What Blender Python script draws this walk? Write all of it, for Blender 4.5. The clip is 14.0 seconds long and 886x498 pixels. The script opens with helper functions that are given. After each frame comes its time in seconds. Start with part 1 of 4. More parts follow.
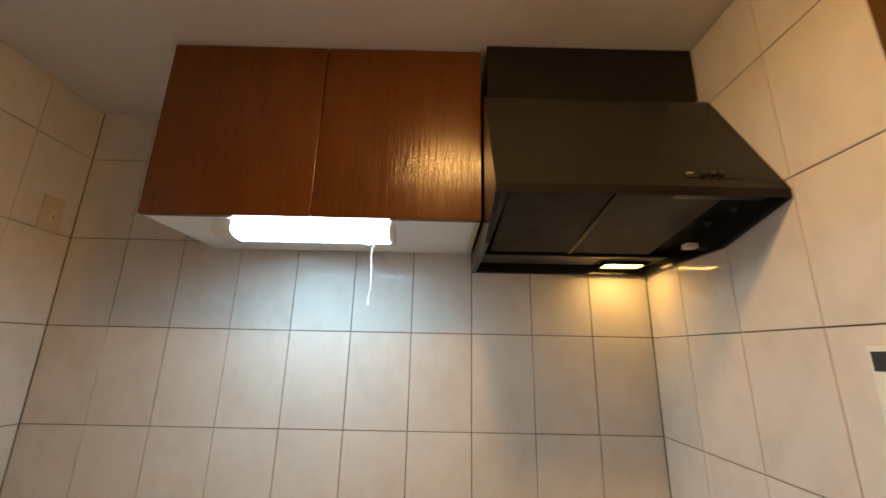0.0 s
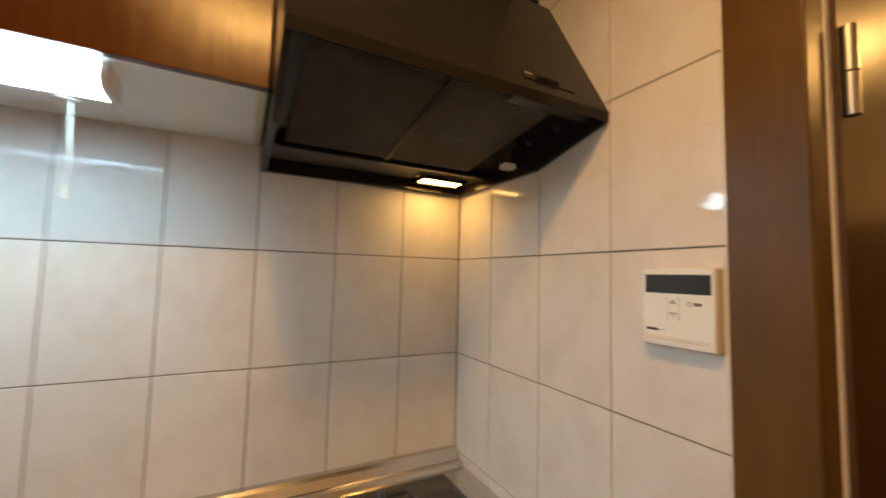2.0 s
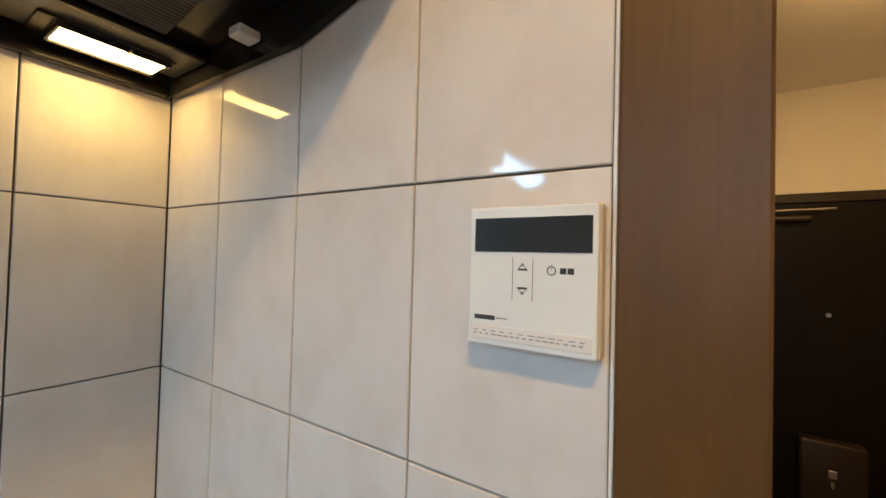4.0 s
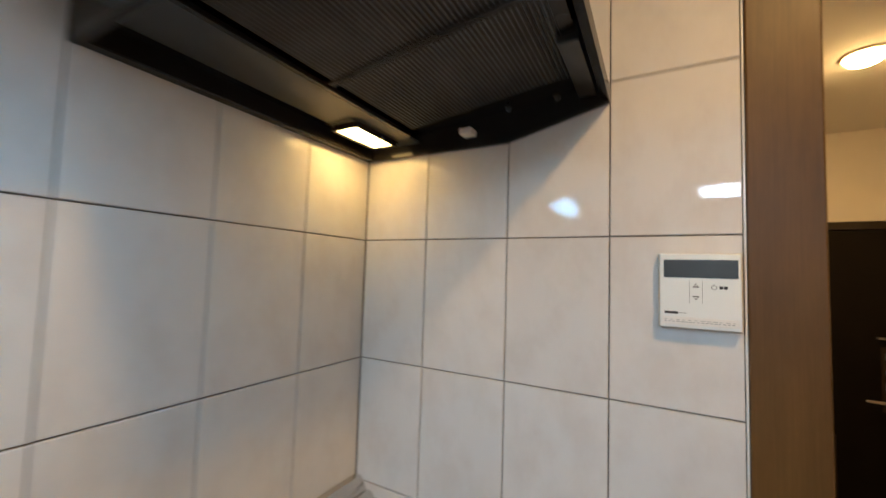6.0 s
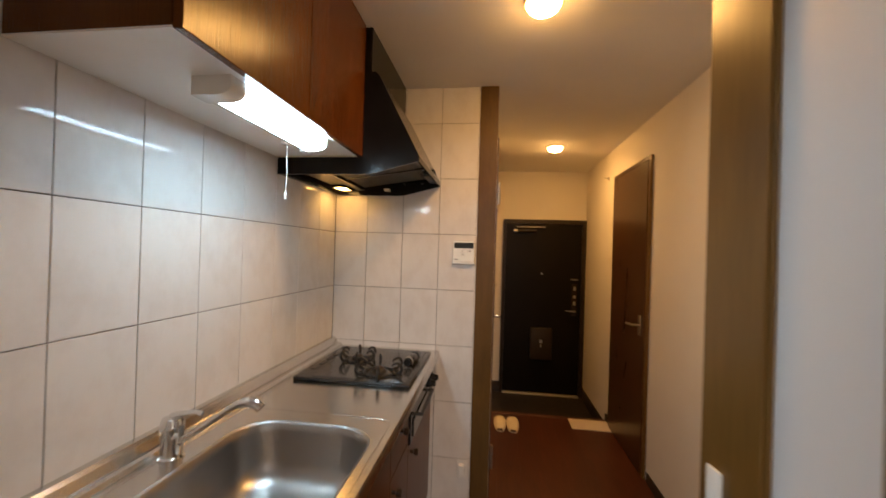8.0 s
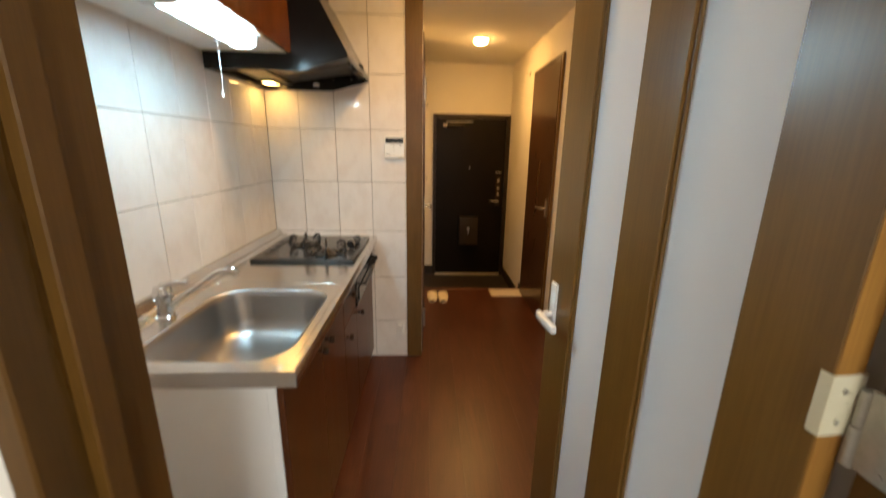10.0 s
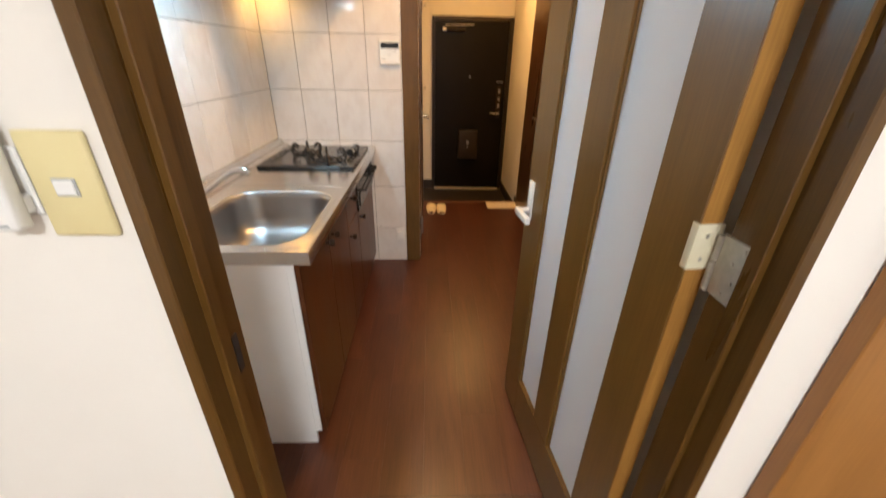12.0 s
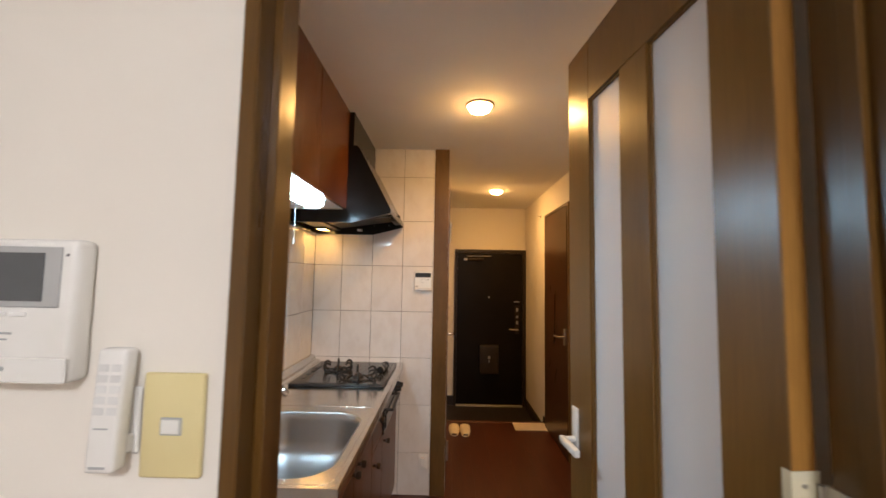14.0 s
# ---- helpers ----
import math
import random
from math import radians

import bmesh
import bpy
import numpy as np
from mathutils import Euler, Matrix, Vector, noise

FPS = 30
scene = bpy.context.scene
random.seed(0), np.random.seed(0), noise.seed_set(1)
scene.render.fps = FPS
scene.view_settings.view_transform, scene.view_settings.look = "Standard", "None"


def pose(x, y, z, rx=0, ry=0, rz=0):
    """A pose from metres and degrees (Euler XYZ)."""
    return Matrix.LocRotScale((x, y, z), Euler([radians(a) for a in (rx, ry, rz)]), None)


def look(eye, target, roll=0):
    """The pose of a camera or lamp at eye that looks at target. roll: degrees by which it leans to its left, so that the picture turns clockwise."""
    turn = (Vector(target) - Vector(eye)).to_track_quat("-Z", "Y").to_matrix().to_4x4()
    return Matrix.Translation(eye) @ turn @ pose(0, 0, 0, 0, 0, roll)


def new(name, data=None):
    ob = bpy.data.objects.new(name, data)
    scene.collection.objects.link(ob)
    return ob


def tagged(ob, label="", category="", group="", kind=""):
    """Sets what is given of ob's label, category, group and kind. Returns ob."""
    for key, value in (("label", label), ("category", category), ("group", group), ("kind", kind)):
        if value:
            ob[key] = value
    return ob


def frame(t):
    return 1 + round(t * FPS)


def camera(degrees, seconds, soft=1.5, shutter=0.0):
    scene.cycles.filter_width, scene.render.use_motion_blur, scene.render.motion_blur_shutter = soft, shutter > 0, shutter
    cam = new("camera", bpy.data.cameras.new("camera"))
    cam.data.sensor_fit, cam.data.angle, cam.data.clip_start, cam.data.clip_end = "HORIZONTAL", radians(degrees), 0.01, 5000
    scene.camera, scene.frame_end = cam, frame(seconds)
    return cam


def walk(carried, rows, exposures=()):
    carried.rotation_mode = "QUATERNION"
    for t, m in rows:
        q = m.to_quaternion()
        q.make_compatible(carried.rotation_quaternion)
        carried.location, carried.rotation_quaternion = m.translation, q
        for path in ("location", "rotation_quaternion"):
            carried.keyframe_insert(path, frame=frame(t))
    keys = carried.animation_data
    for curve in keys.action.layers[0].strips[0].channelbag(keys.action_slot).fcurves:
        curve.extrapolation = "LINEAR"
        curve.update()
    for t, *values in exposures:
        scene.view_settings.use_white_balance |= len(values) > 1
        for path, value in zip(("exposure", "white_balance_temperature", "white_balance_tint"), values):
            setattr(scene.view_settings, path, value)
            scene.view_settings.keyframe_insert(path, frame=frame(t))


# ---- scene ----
cam = camera(97.9, 14.0, shutter=0.5)
PATH = [
    (0, (-0.706, -1.304, 1.404), (-0.698, 0.63, 1.915), 1.2),
    (0.5, (-0.695, -1.315, 1.39), (-0.59, 0.583, 2.012), 1.2),
    (1, (-0.726, -1.279, 1.42), (-0.528, 0.596, 2.088), 1.2),
    (1.5, (-0.685, -1.171, 1.422), (-0.097, 0.696, 1.834), 1.2),
    (2, (-0.629, -1.1, 1.407), (0.288, 0.672, 1.543), 1.4),
    (2.5, (-0.532, -1.027, 1.414), (0.802, 0.462, 1.468), 1.2),
    (3, (-0.378, -0.935, 1.394), (1.175, 0.323, 1.464), 1.4),
    (3.2, (-0.335, -0.905, 1.391), (1.281, 0.273, 1.454), 1.3),
    (5.3, (-0.375, -0.748, 1.368), (1.333, 0.293, 1.403), 1.6),
    (5.5, (-0.455, -0.717, 1.369), (1.249, 0.329, 1.415), 1.6),
    (6, (-0.784, -0.663, 1.383), (0.964, 0.300, 1.504), 1.8),
    (6.5, (-1.128, -0.623, 1.338), (0.631, 0.305, 1.545), 1.8),
    (7, (-1.525, -0.634, 1.354), (0.317, 0.121, 1.575), 2.1),
    (7.5, (-1.819, -0.802, 1.346), (0.114, -0.321, 1.526), 1.6),
    (7.7, (-1.929, -0.87, 1.366), (0.033, -0.501, 1.478), 1.9),
    (9.8, (-2.351, -0.923, 1.381), (-0.382, -0.992, 1.038), 1.1),
    (10, (-2.355, -0.927, 1.363), (-0.421, -1.005, 0.858), 1.0),
    (10.5, (-2.404, -0.941, 1.342), (-0.562, -1.032, 0.569), 1.2),
    (11, (-2.44, -0.944, 1.314), (-0.688, -1.053, 0.356), 1.1),
    (11.5, (-2.497, -0.958, 1.294), (-0.785, -1.054, 0.265), 1.0),
    (12, (-2.527, -0.964, 1.35), (-0.739, -1.03, 0.458), 1.1),
    (12.5, (-2.57, -0.957, 1.382), (-0.614, -1.0, 0.969), 1.1),
    (13, (-2.606, -0.967, 1.406), (-0.607, -0.977, 1.335), 1.2),
    (13.5, (-2.601, -0.971, 1.408), (-0.605, -0.975, 1.529), 1.0),
    (14, (-2.566, -0.886, 1.393), (-0.571, -0.862, 1.537), 1.0),
]
EXPOSURES = [
    (0.0, 0.16, 5900, 6),
    (1.0, 0.16, 5950, 6),
    (1.5, -0.03, 6200, 8),
    (2.0, 0.10, 6050, 8),
    (2.5, 0.35, 5050, 2),
    (3.0, 0.38, 4850, 2),
    (5.5, 0.10, 4700, 0),
    (6.0, 0.20, 4800, 2),
    (6.5, 0.10, 5050, 4),
    (7.0, -0.08, 6500, 14),
    (7.5, 0.0, 6300, 14),
    (10.0, 0.60, 5800, 4),
    (10.5, 0.76, 5700, 5),
    (11.0, 0.90, 5600, 7),
    (11.5, 0.96, 5550, 8),
    (12.5, 0.60, 5700, 10),
    (13.5, 0.40, 5750, 12),
    (14.0, 0.40, 5700, 12),
]
walk(cam, [(t, look(eye, target, roll)) for t, eye, target, roll in PATH], EXPOSURES)


# ---- light ----
world = bpy.data.worlds.new("world")
scene.world = world
world.use_nodes = True
world.node_tree.nodes["Background"].inputs[0].default_value = (0.6, 0.7, 0.9, 1)
world.node_tree.nodes["Background"].inputs[1].default_value = 0.02

TUBE, BULB, HOOD_BULB, ROOM = 41.0, 385.0, 34.0, 58.0


# ---- materials ----
def material(name, colour, rough=0.5, metal=0.0, second=None, scale=(6, 6, 6), detail=4.0, low=0.35, high=0.65,
             bump=0.0, bump_scale=200.0, vary=0.0, coat=0.0, rough_var=0.0, spec=0.5, fine=0.0):
    """A Principled surface with a large mottling, a fine grain, relief and a tone for each piece."""
    m = bpy.data.materials.new(name)
    m.use_nodes = True
    n, l = m.node_tree.nodes, m.node_tree.links
    b = n["Principled BSDF"]
    b.inputs["Roughness"].default_value = rough
    b.inputs["Metallic"].default_value = metal
    b.inputs["Coat Weight"].default_value = coat
    b.inputs["Coat Roughness"].default_value = 0.12
    b.inputs["Specular IOR Level"].default_value = spec
    second = second or tuple(c * 0.88 for c in colour)
    co = n.new("ShaderNodeTexCoord")
    mp = n.new("ShaderNodeMapping")
    mp.inputs["Scale"].default_value = scale
    info = n.new("ShaderNodeObjectInfo")
    off = n.new("ShaderNodeVectorMath")
    off.operation = "SCALE"
    off.inputs["Scale"].default_value = 7.3
    comb = n.new("ShaderNodeCombineXYZ")
    for k in range(3):
        l.new(info.outputs["Random"], comb.inputs[k])
    l.new(comb.outputs[0], off.inputs[0])
    l.new(co.outputs["Object"], mp.inputs["Vector"])
    l.new(off.outputs[0], mp.inputs["Location"])
    t = n.new("ShaderNodeTexNoise")
    t.inputs["Scale"].default_value = 1.0
    t.inputs["Detail"].default_value = detail
    t.inputs["Roughness"].default_value = 0.6
    l.new(mp.outputs[0], t.inputs["Vector"])
    r = n.new("ShaderNodeValToRGB")
    r.color_ramp.elements[0].position, r.color_ramp.elements[1].position = low, high
    r.color_ramp.elements[0].color, r.color_ramp.elements[1].color = (*second, 1), (*colour, 1)
    l.new(t.outputs["Fac"], r.inputs[0])
    out = r.outputs[0]
    g = n.new("ShaderNodeTexNoise")
    g.inputs["Scale"].default_value = bump_scale
    g.inputs["Detail"].default_value = 3.0
    l.new(co.outputs["Object"], g.inputs["Vector"])
    hsv = n.new("ShaderNodeHueSaturation")
    l.new(out, hsv.inputs["Color"])
    a = n.new("ShaderNodeMath")
    a.operation = "MULTIPLY_ADD"
    a.inputs[1].default_value, a.inputs[2].default_value = vary, 1 - vary / 2
    l.new(info.outputs["Random"], a.inputs[0])
    f = n.new("ShaderNodeMath")
    f.operation = "MULTIPLY_ADD"
    f.inputs[1].default_value = fine
    l.new(g.outputs["Fac"], f.inputs[0])
    l.new(a.outputs[0], f.inputs[2])
    l.new(f.outputs[0], hsv.inputs["Value"])
    l.new(hsv.outputs[0], b.inputs["Base Color"])
    if rough_var:
        q = n.new("ShaderNodeMath")
        q.operation = "MULTIPLY_ADD"
        q.inputs[1].default_value, q.inputs[2].default_value = rough_var, rough - rough_var / 2
        l.new(t.outputs["Fac"], q.inputs[0])
        l.new(q.outputs[0], b.inputs["Roughness"])
    if bump:
        u = n.new("ShaderNodeBump")
        u.inputs["Strength"].default_value = bump
        u.inputs["Distance"].default_value = 0.002
        l.new(g.outputs["Fac"], u.inputs["Height"])
        l.new(u.outputs[0], b.inputs["Normal"])
    return m


def wood(name, light, dark, along="z", rough=0.35, coat=0.0, vary=0.08, stretch=30.0, ring=7.0, bump=0.08, spec=0.5, worn=0.5):
    """Varnished wood: long fibres and wider figure, stretched along one axis."""
    m = bpy.data.materials.new(name)
    m.use_nodes = True
    n, l = m.node_tree.nodes, m.node_tree.links
    b = n["Principled BSDF"]
    b.inputs["Roughness"].default_value = rough
    b.inputs["Coat Weight"].default_value = coat
    b.inputs["Coat Roughness"].default_value = 0.15
    b.inputs["Specular IOR Level"].default_value = spec
    co = n.new("ShaderNodeTexCoord")
    info = n.new("ShaderNodeObjectInfo")
    comb = n.new("ShaderNodeCombineXYZ")
    for k in range(3):
        l.new(info.outputs["Random"], comb.inputs[k])
    def coords(across, length):
        mp = n.new("ShaderNodeMapping")
        mp.inputs["Scale"].default_value = tuple(length if "xyz"[k] == along else across for k in range(3))
        l.new(co.outputs["Object"], mp.inputs["Vector"])
        sc = n.new("ShaderNodeVectorMath")
        sc.operation = "SCALE"
        sc.inputs["Scale"].default_value = 9.7
        l.new(comb.outputs[0], sc.inputs[0])
        l.new(sc.outputs[0], mp.inputs["Location"])
        return mp.outputs[0]
    fig = n.new("ShaderNodeTexNoise")
    fig.inputs["Scale"].default_value, fig.inputs["Detail"].default_value, fig.inputs["Distortion"].default_value = 1.0, 5.0, 1.2
    l.new(coords(ring, ring / 7), fig.inputs["Vector"])
    fib = n.new("ShaderNodeTexNoise")
    fib.inputs["Scale"].default_value, fib.inputs["Detail"].default_value = 1.0, 4.0
    l.new(coords(260.0, 260.0 / stretch), fib.inputs["Vector"])
    mix = n.new("ShaderNodeMath")
    mix.operation = "MULTIPLY_ADD"
    mix.inputs[1].default_value = 0.45
    l.new(fib.outputs["Fac"], mix.inputs[0])
    half = n.new("ShaderNodeMath")
    half.operation = "MULTIPLY"
    half.inputs[1].default_value = 0.6
    l.new(fig.outputs["Fac"], half.inputs[0])
    l.new(half.outputs[0], mix.inputs[2])
    r = n.new("ShaderNodeValToRGB")
    r.color_ramp.elements[0].position, r.color_ramp.elements[1].position = 0.36, 0.68
    r.color_ramp.elements[0].color, r.color_ramp.elements[1].color = (*dark, 1), (*light, 1)
    l.new(mix.outputs[0], r.inputs[0])
    hsv = n.new("ShaderNodeHueSaturation")
    a = n.new("ShaderNodeMath")
    a.operation = "MULTIPLY_ADD"
    a.inputs[1].default_value, a.inputs[2].default_value = vary, 1 - vary / 2
    l.new(info.outputs["Random"], a.inputs[0])
    # handling stains: soft blotches a hand wide
    blot = n.new("ShaderNodeTexNoise")
    blot.inputs["Scale"].default_value, blot.inputs["Detail"].default_value, blot.inputs["Roughness"].default_value = 1.0, 6.0, 0.65
    l.new(coords(13.0, 5.0), blot.inputs["Vector"])
    stain = n.new("ShaderNodeMath")
    stain.operation = "MULTIPLY_ADD"
    stain.inputs[1].default_value, stain.inputs[2].default_value = worn, 1 - worn / 2
    l.new(blot.outputs["Fac"], stain.inputs[0])
    both = n.new("ShaderNodeMath")
    both.operation = "MULTIPLY"
    l.new(a.outputs[0], both.inputs[0])
    l.new(stain.outputs[0], both.inputs[1])
    l.new(both.outputs[0], hsv.inputs["Value"])
    l.new(r.outputs[0], hsv.inputs["Color"])
    l.new(hsv.outputs[0], b.inputs["Base Color"])
    q = n.new("ShaderNodeMath")
    q.operation = "MULTIPLY_ADD"
    q.inputs[1].default_value, q.inputs[2].default_value = 0.16, rough - 0.08
    l.new(fig.outputs["Fac"], q.inputs[0])
    l.new(q.outputs[0], b.inputs["Roughness"])
    u = n.new("ShaderNodeBump")
    u.inputs["Strength"].default_value, u.inputs["Distance"].default_value = bump, 0.001
    l.new(fib.outputs["Fac"], u.inputs["Height"])
    l.new(u.outputs[0], b.inputs["Normal"])
    return m


def brushed(name, colour, rough, along, strength=0.12):
    """Stainless steel with fine brush lines along one axis and soft smears."""
    m = material(name, colour, rough, 1.0, second=tuple(c * 0.9 for c in colour), scale=(5, 5, 5), rough_var=0.12)
    n, l = m.node_tree.nodes, m.node_tree.links
    co = n.new("ShaderNodeTexCoord")
    mp = n.new("ShaderNodeMapping")
    mp.inputs["Scale"].default_value = tuple(8.0 if "xyz"[k] == along else 900.0 for k in range(3))
    t = n.new("ShaderNodeTexNoise")
    t.inputs["Scale"].default_value = 1.0
    u = n.new("ShaderNodeBump")
    u.inputs["Strength"].default_value, u.inputs["Distance"].default_value = strength, 0.0005
    l.new(co.outputs["Object"], mp.inputs["Vector"])
    l.new(mp.outputs[0], t.inputs["Vector"])
    l.new(t.outputs["Fac"], u.inputs["Height"])
    l.new(u.outputs[0], n["Principled BSDF"].inputs["Normal"])
    return m


def glow(name, colour, strength):
    m = bpy.data.materials.new(name)
    m.use_nodes = True
    b = m.node_tree.nodes["Principled BSDF"]
    b.inputs["Base Color"].default_value = (0.8, 0.8, 0.8, 1)
    b.inputs["Emission Color"].default_value = (*colour, 1)
    b.inputs["Emission Strength"].default_value = strength
    return m


def frosted(name):
    """Milky glass that lets light through and blurs it."""
    m = bpy.data.materials.new(name)
    m.use_nodes = True
    n, l = m.node_tree.nodes, m.node_tree.links
    b = n["Principled BSDF"]
    b.inputs["Base Color"].default_value = (0.91, 0.905, 0.91, 1)
    b.inputs["Roughness"].default_value = 0.45
    tr = n.new("ShaderNodeBsdfTranslucent")
    tr.inputs["Color"].default_value = (0.9, 0.9, 0.92, 1)
    mix = n.new("ShaderNodeMixShader")
    mix.inputs[0].default_value = 0.22
    t = n.new("ShaderNodeTexNoise")
    t.inputs["Scale"].default_value = 700
    u = n.new("ShaderNodeBump")
    u.inputs["Strength"].default_value, u.inputs["Distance"].default_value = 0.15, 0.0006
    l.new(t.outputs["Fac"], u.inputs["Height"])
    l.new(u.outputs[0], b.inputs["Normal"])
    l.new(b.outputs[0], mix.inputs[1])
    l.new(tr.outputs[0], mix.inputs[2])
    l.new(mix.outputs[0], n["Material Output"].inputs[0])
    return m


M_TILE = material("glazed_tile", (0.77, 0.752, 0.732), 0.035, second=(0.715, 0.685, 0.657), scale=(13, 13, 9), detail=5.0, low=0.34, high=0.56,
                  bump=0.010, bump_scale=14.0, vary=0.04, rough_var=0.015, spec=0.18)
def veined(m, strength):
    """Adds faint branching veins to a glaze."""
    n, l = m.node_tree.nodes, m.node_tree.links
    b = n["Principled BSDF"]
    old = b.inputs["Base Color"].links[0].from_socket
    co, info = n.new("ShaderNodeTexCoord"), n.new("ShaderNodeObjectInfo")
    add = n.new("ShaderNodeVectorMath")
    add.operation = "MULTIPLY_ADD"
    add.inputs[1].default_value = (23, 41, 67)
    comb = n.new("ShaderNodeCombineXYZ")
    for k in range(3):
        l.new(info.outputs["Random"], comb.inputs[k])
    l.new(comb.outputs[0], add.inputs[0])
    l.new(co.outputs["Object"], add.inputs[2])
    t = n.new("ShaderNodeTexNoise")
    t.inputs["Scale"].default_value, t.inputs["Detail"].default_value, t.inputs["Distortion"].default_value = 11.0, 3.0, 0.8
    l.new(add.outputs[0], t.inputs["Vector"])
    r = n.new("ShaderNodeValToRGB")
    e = r.color_ramp.elements
    e[0].position, e[1].position = 0.44, 0.56
    mid = e.new(0.497)
    mid2 = e.new(0.503)
    for k, v in ((0, 1.0), (1, 0.0), (2, 0.9), (3, 0.35)):
        e[k].color = (v, v, v, 1)
    mix = n.new("ShaderNodeMix")
    mix.data_type, mix.blend_type = "RGBA", "MULTIPLY"
    q = n.new("ShaderNodeMath")
    q.operation = "MULTIPLY"
    q.inputs[1].default_value = strength
    l.new(r.outputs[0], q.inputs[0])
    l.new(q.outputs[0], mix.inputs[0])
    l.new(old, mix.inputs[6])
    mix.inputs[7].default_value = (0.80, 0.76, 0.72, 1)
    l.new(mix.outputs[2], b.inputs["Base Color"])


veined(M_TILE, 0.85)
M_GROUT = material("grout", (0.2, 0.18, 0.16), 0.9, second=(0.1, 0.085, 0.075), scale=(7, 7, 7), bump=0.3, bump_scale=400)
M_PAPER = material("wallpaper", (0.80, 0.75, 0.67), 0.75, second=(0.77, 0.715, 0.63), scale=(1.5, 1.5, 1.5), bump=0.07, bump_scale=420, fine=0.02)
M_CEIL = material("ceiling_paper", (0.88, 0.86, 0.82), 0.85, second=(0.84, 0.82, 0.78), scale=(1.3, 1.3, 1.3), bump=0.1, bump_scale=380, fine=0.03)
M_FRAME = wood("brown_frame_wood", (0.180, 0.092, 0.018), (0.125, 0.061, 0.011), "z", 0.31, 0.0, spec=0.55, worn=0.35)
M_JAMB = wood("dark_jamb_wood", (0.118, 0.057, 0.010), (0.078, 0.036, 0.006), "z", 0.30, 0.0, spec=0.42)
M_JAMB_Y = wood("dark_jamb_wood_across", (0.118, 0.057, 0.010), (0.078, 0.036, 0.006), "y", 0.30, 0.0, spec=0.42)
M_POST = wood("brown_post_wood", (0.126, 0.064, 0.0130), (0.095, 0.047, 0.0088), "z", 0.42, 0.0, spec=0.3, worn=1.0)
M_EDGE = wood("light_wood_edge", (0.38, 0.185, 0.035), (0.27, 0.12, 0.020), "z", 0.45)
M_DOOR = wood("dark_door_wood", (0.085, 0.036, 0.013), (0.045, 0.018, 0.006), "z", 0.3, 0.15)
M_CAB = wood("red_brown_cabinet", (0.116, 0.037, 0.0058), (0.078, 0.0235, 0.0038), "z", 0.23, 0.0, vary=0.16, bump=0.8, spec=0.38)
M_UNIT = wood("red_brown_base_unit", (0.105, 0.033, 0.008), (0.060, 0.018, 0.004), "z", 0.33, 0.0, spec=0.4)
M_ORANGE = wood("orange_brown_wood", (0.33, 0.145, 0.030), (0.26, 0.108, 0.020), "z", 0.45, worn=0.25)
M_FLOOR = wood("dark_red_floor_board", (0.100, 0.029, 0.0115), (0.052, 0.0135, 0.0055), "x", 0.36, 0.0, vary=0.12, ring=11.0, spec=0.55)
M_SILL = wood("dark_sill_wood", (0.13, 0.05, 0.025), (0.07, 0.025, 0.012), "y", 0.35)
M_STEEL = brushed("stainless_top", (0.68, 0.65, 0.61), 0.22, "x")
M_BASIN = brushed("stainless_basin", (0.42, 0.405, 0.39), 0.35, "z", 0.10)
M_CHROME = material("chrome", (0.8, 0.8, 0.8), 0.1, 1.0, second=(0.72, 0.72, 0.72))
M_SATIN = material("satin_metal", (0.55, 0.52, 0.47), 0.35, 1.0)
M_BLACK = material("black_enamel", (0.013, 0.012, 0.012), 0.22, second=(0.02, 0.018, 0.017), rough_var=0.1)
M_HOOD = material("black_painted_steel", (0.012, 0.011, 0.011), 0.16, second=(0.016, 0.015, 0.014), scale=(4, 4, 4), rough_var=0.08, spec=0.21)
M_MESH = material("grey_filter_steel", (0.075, 0.07, 0.066), 0.45, 0.5, second=(0.045, 0.042, 0.038))
M_BOX = material("dark_grey_steel", (0.035, 0.035, 0.034), 0.35, second=(0.028, 0.028, 0.027), scale=(9, 9, 9))
M_COPPER = material("worn_copper", (0.10, 0.065, 0.045), 0.45, 0.7)
M_IRON = material("cast_iron", (0.009, 0.008, 0.008), 0.34, second=(0.02, 0.016, 0.013), scale=(40, 40, 40), bump=0.2)
M_WHITE = material("white_plastic", (0.82, 0.80, 0.765), 0.25, second=(0.77, 0.745, 0.69))
M_PANEL = material("white_laminate", (0.85, 0.835, 0.80), 0.45, second=(0.81, 0.79, 0.75), scale=(3, 3, 3))
M_CREAM = material("yellowed_plastic", (0.72, 0.62, 0.32), 0.4, second=(0.68, 0.57, 0.28))
M_BEIGE = material("beige_plastic", (0.62, 0.55, 0.43), 0.4, second=(0.58, 0.51, 0.39))
M_FACE = material("pale_grey_plastic", (0.82, 0.835, 0.815), 0.2, second=(0.78, 0.795, 0.77))
M_IVORY = material("ivory_metal", (0.72, 0.66, 0.47), 0.38, second=(0.66, 0.59, 0.4))
M_GREYPL = material("grey_plastic", (0.45, 0.45, 0.44), 0.4)
M_KNOB = material("dark_brown_knob", (0.035, 0.019, 0.010), 0.28, second=(0.022, 0.012, 0.006), scale=(40, 40, 40))
M_KEY = material("key_plastic", (0.70, 0.69, 0.66), 0.45)
M_SCREEN = material("dark_screen", (0.02, 0.024, 0.028), 0.12, second=(0.026, 0.03, 0.034))
M_INK = material("grey_ink", (0.40, 0.40, 0.39), 0.6)
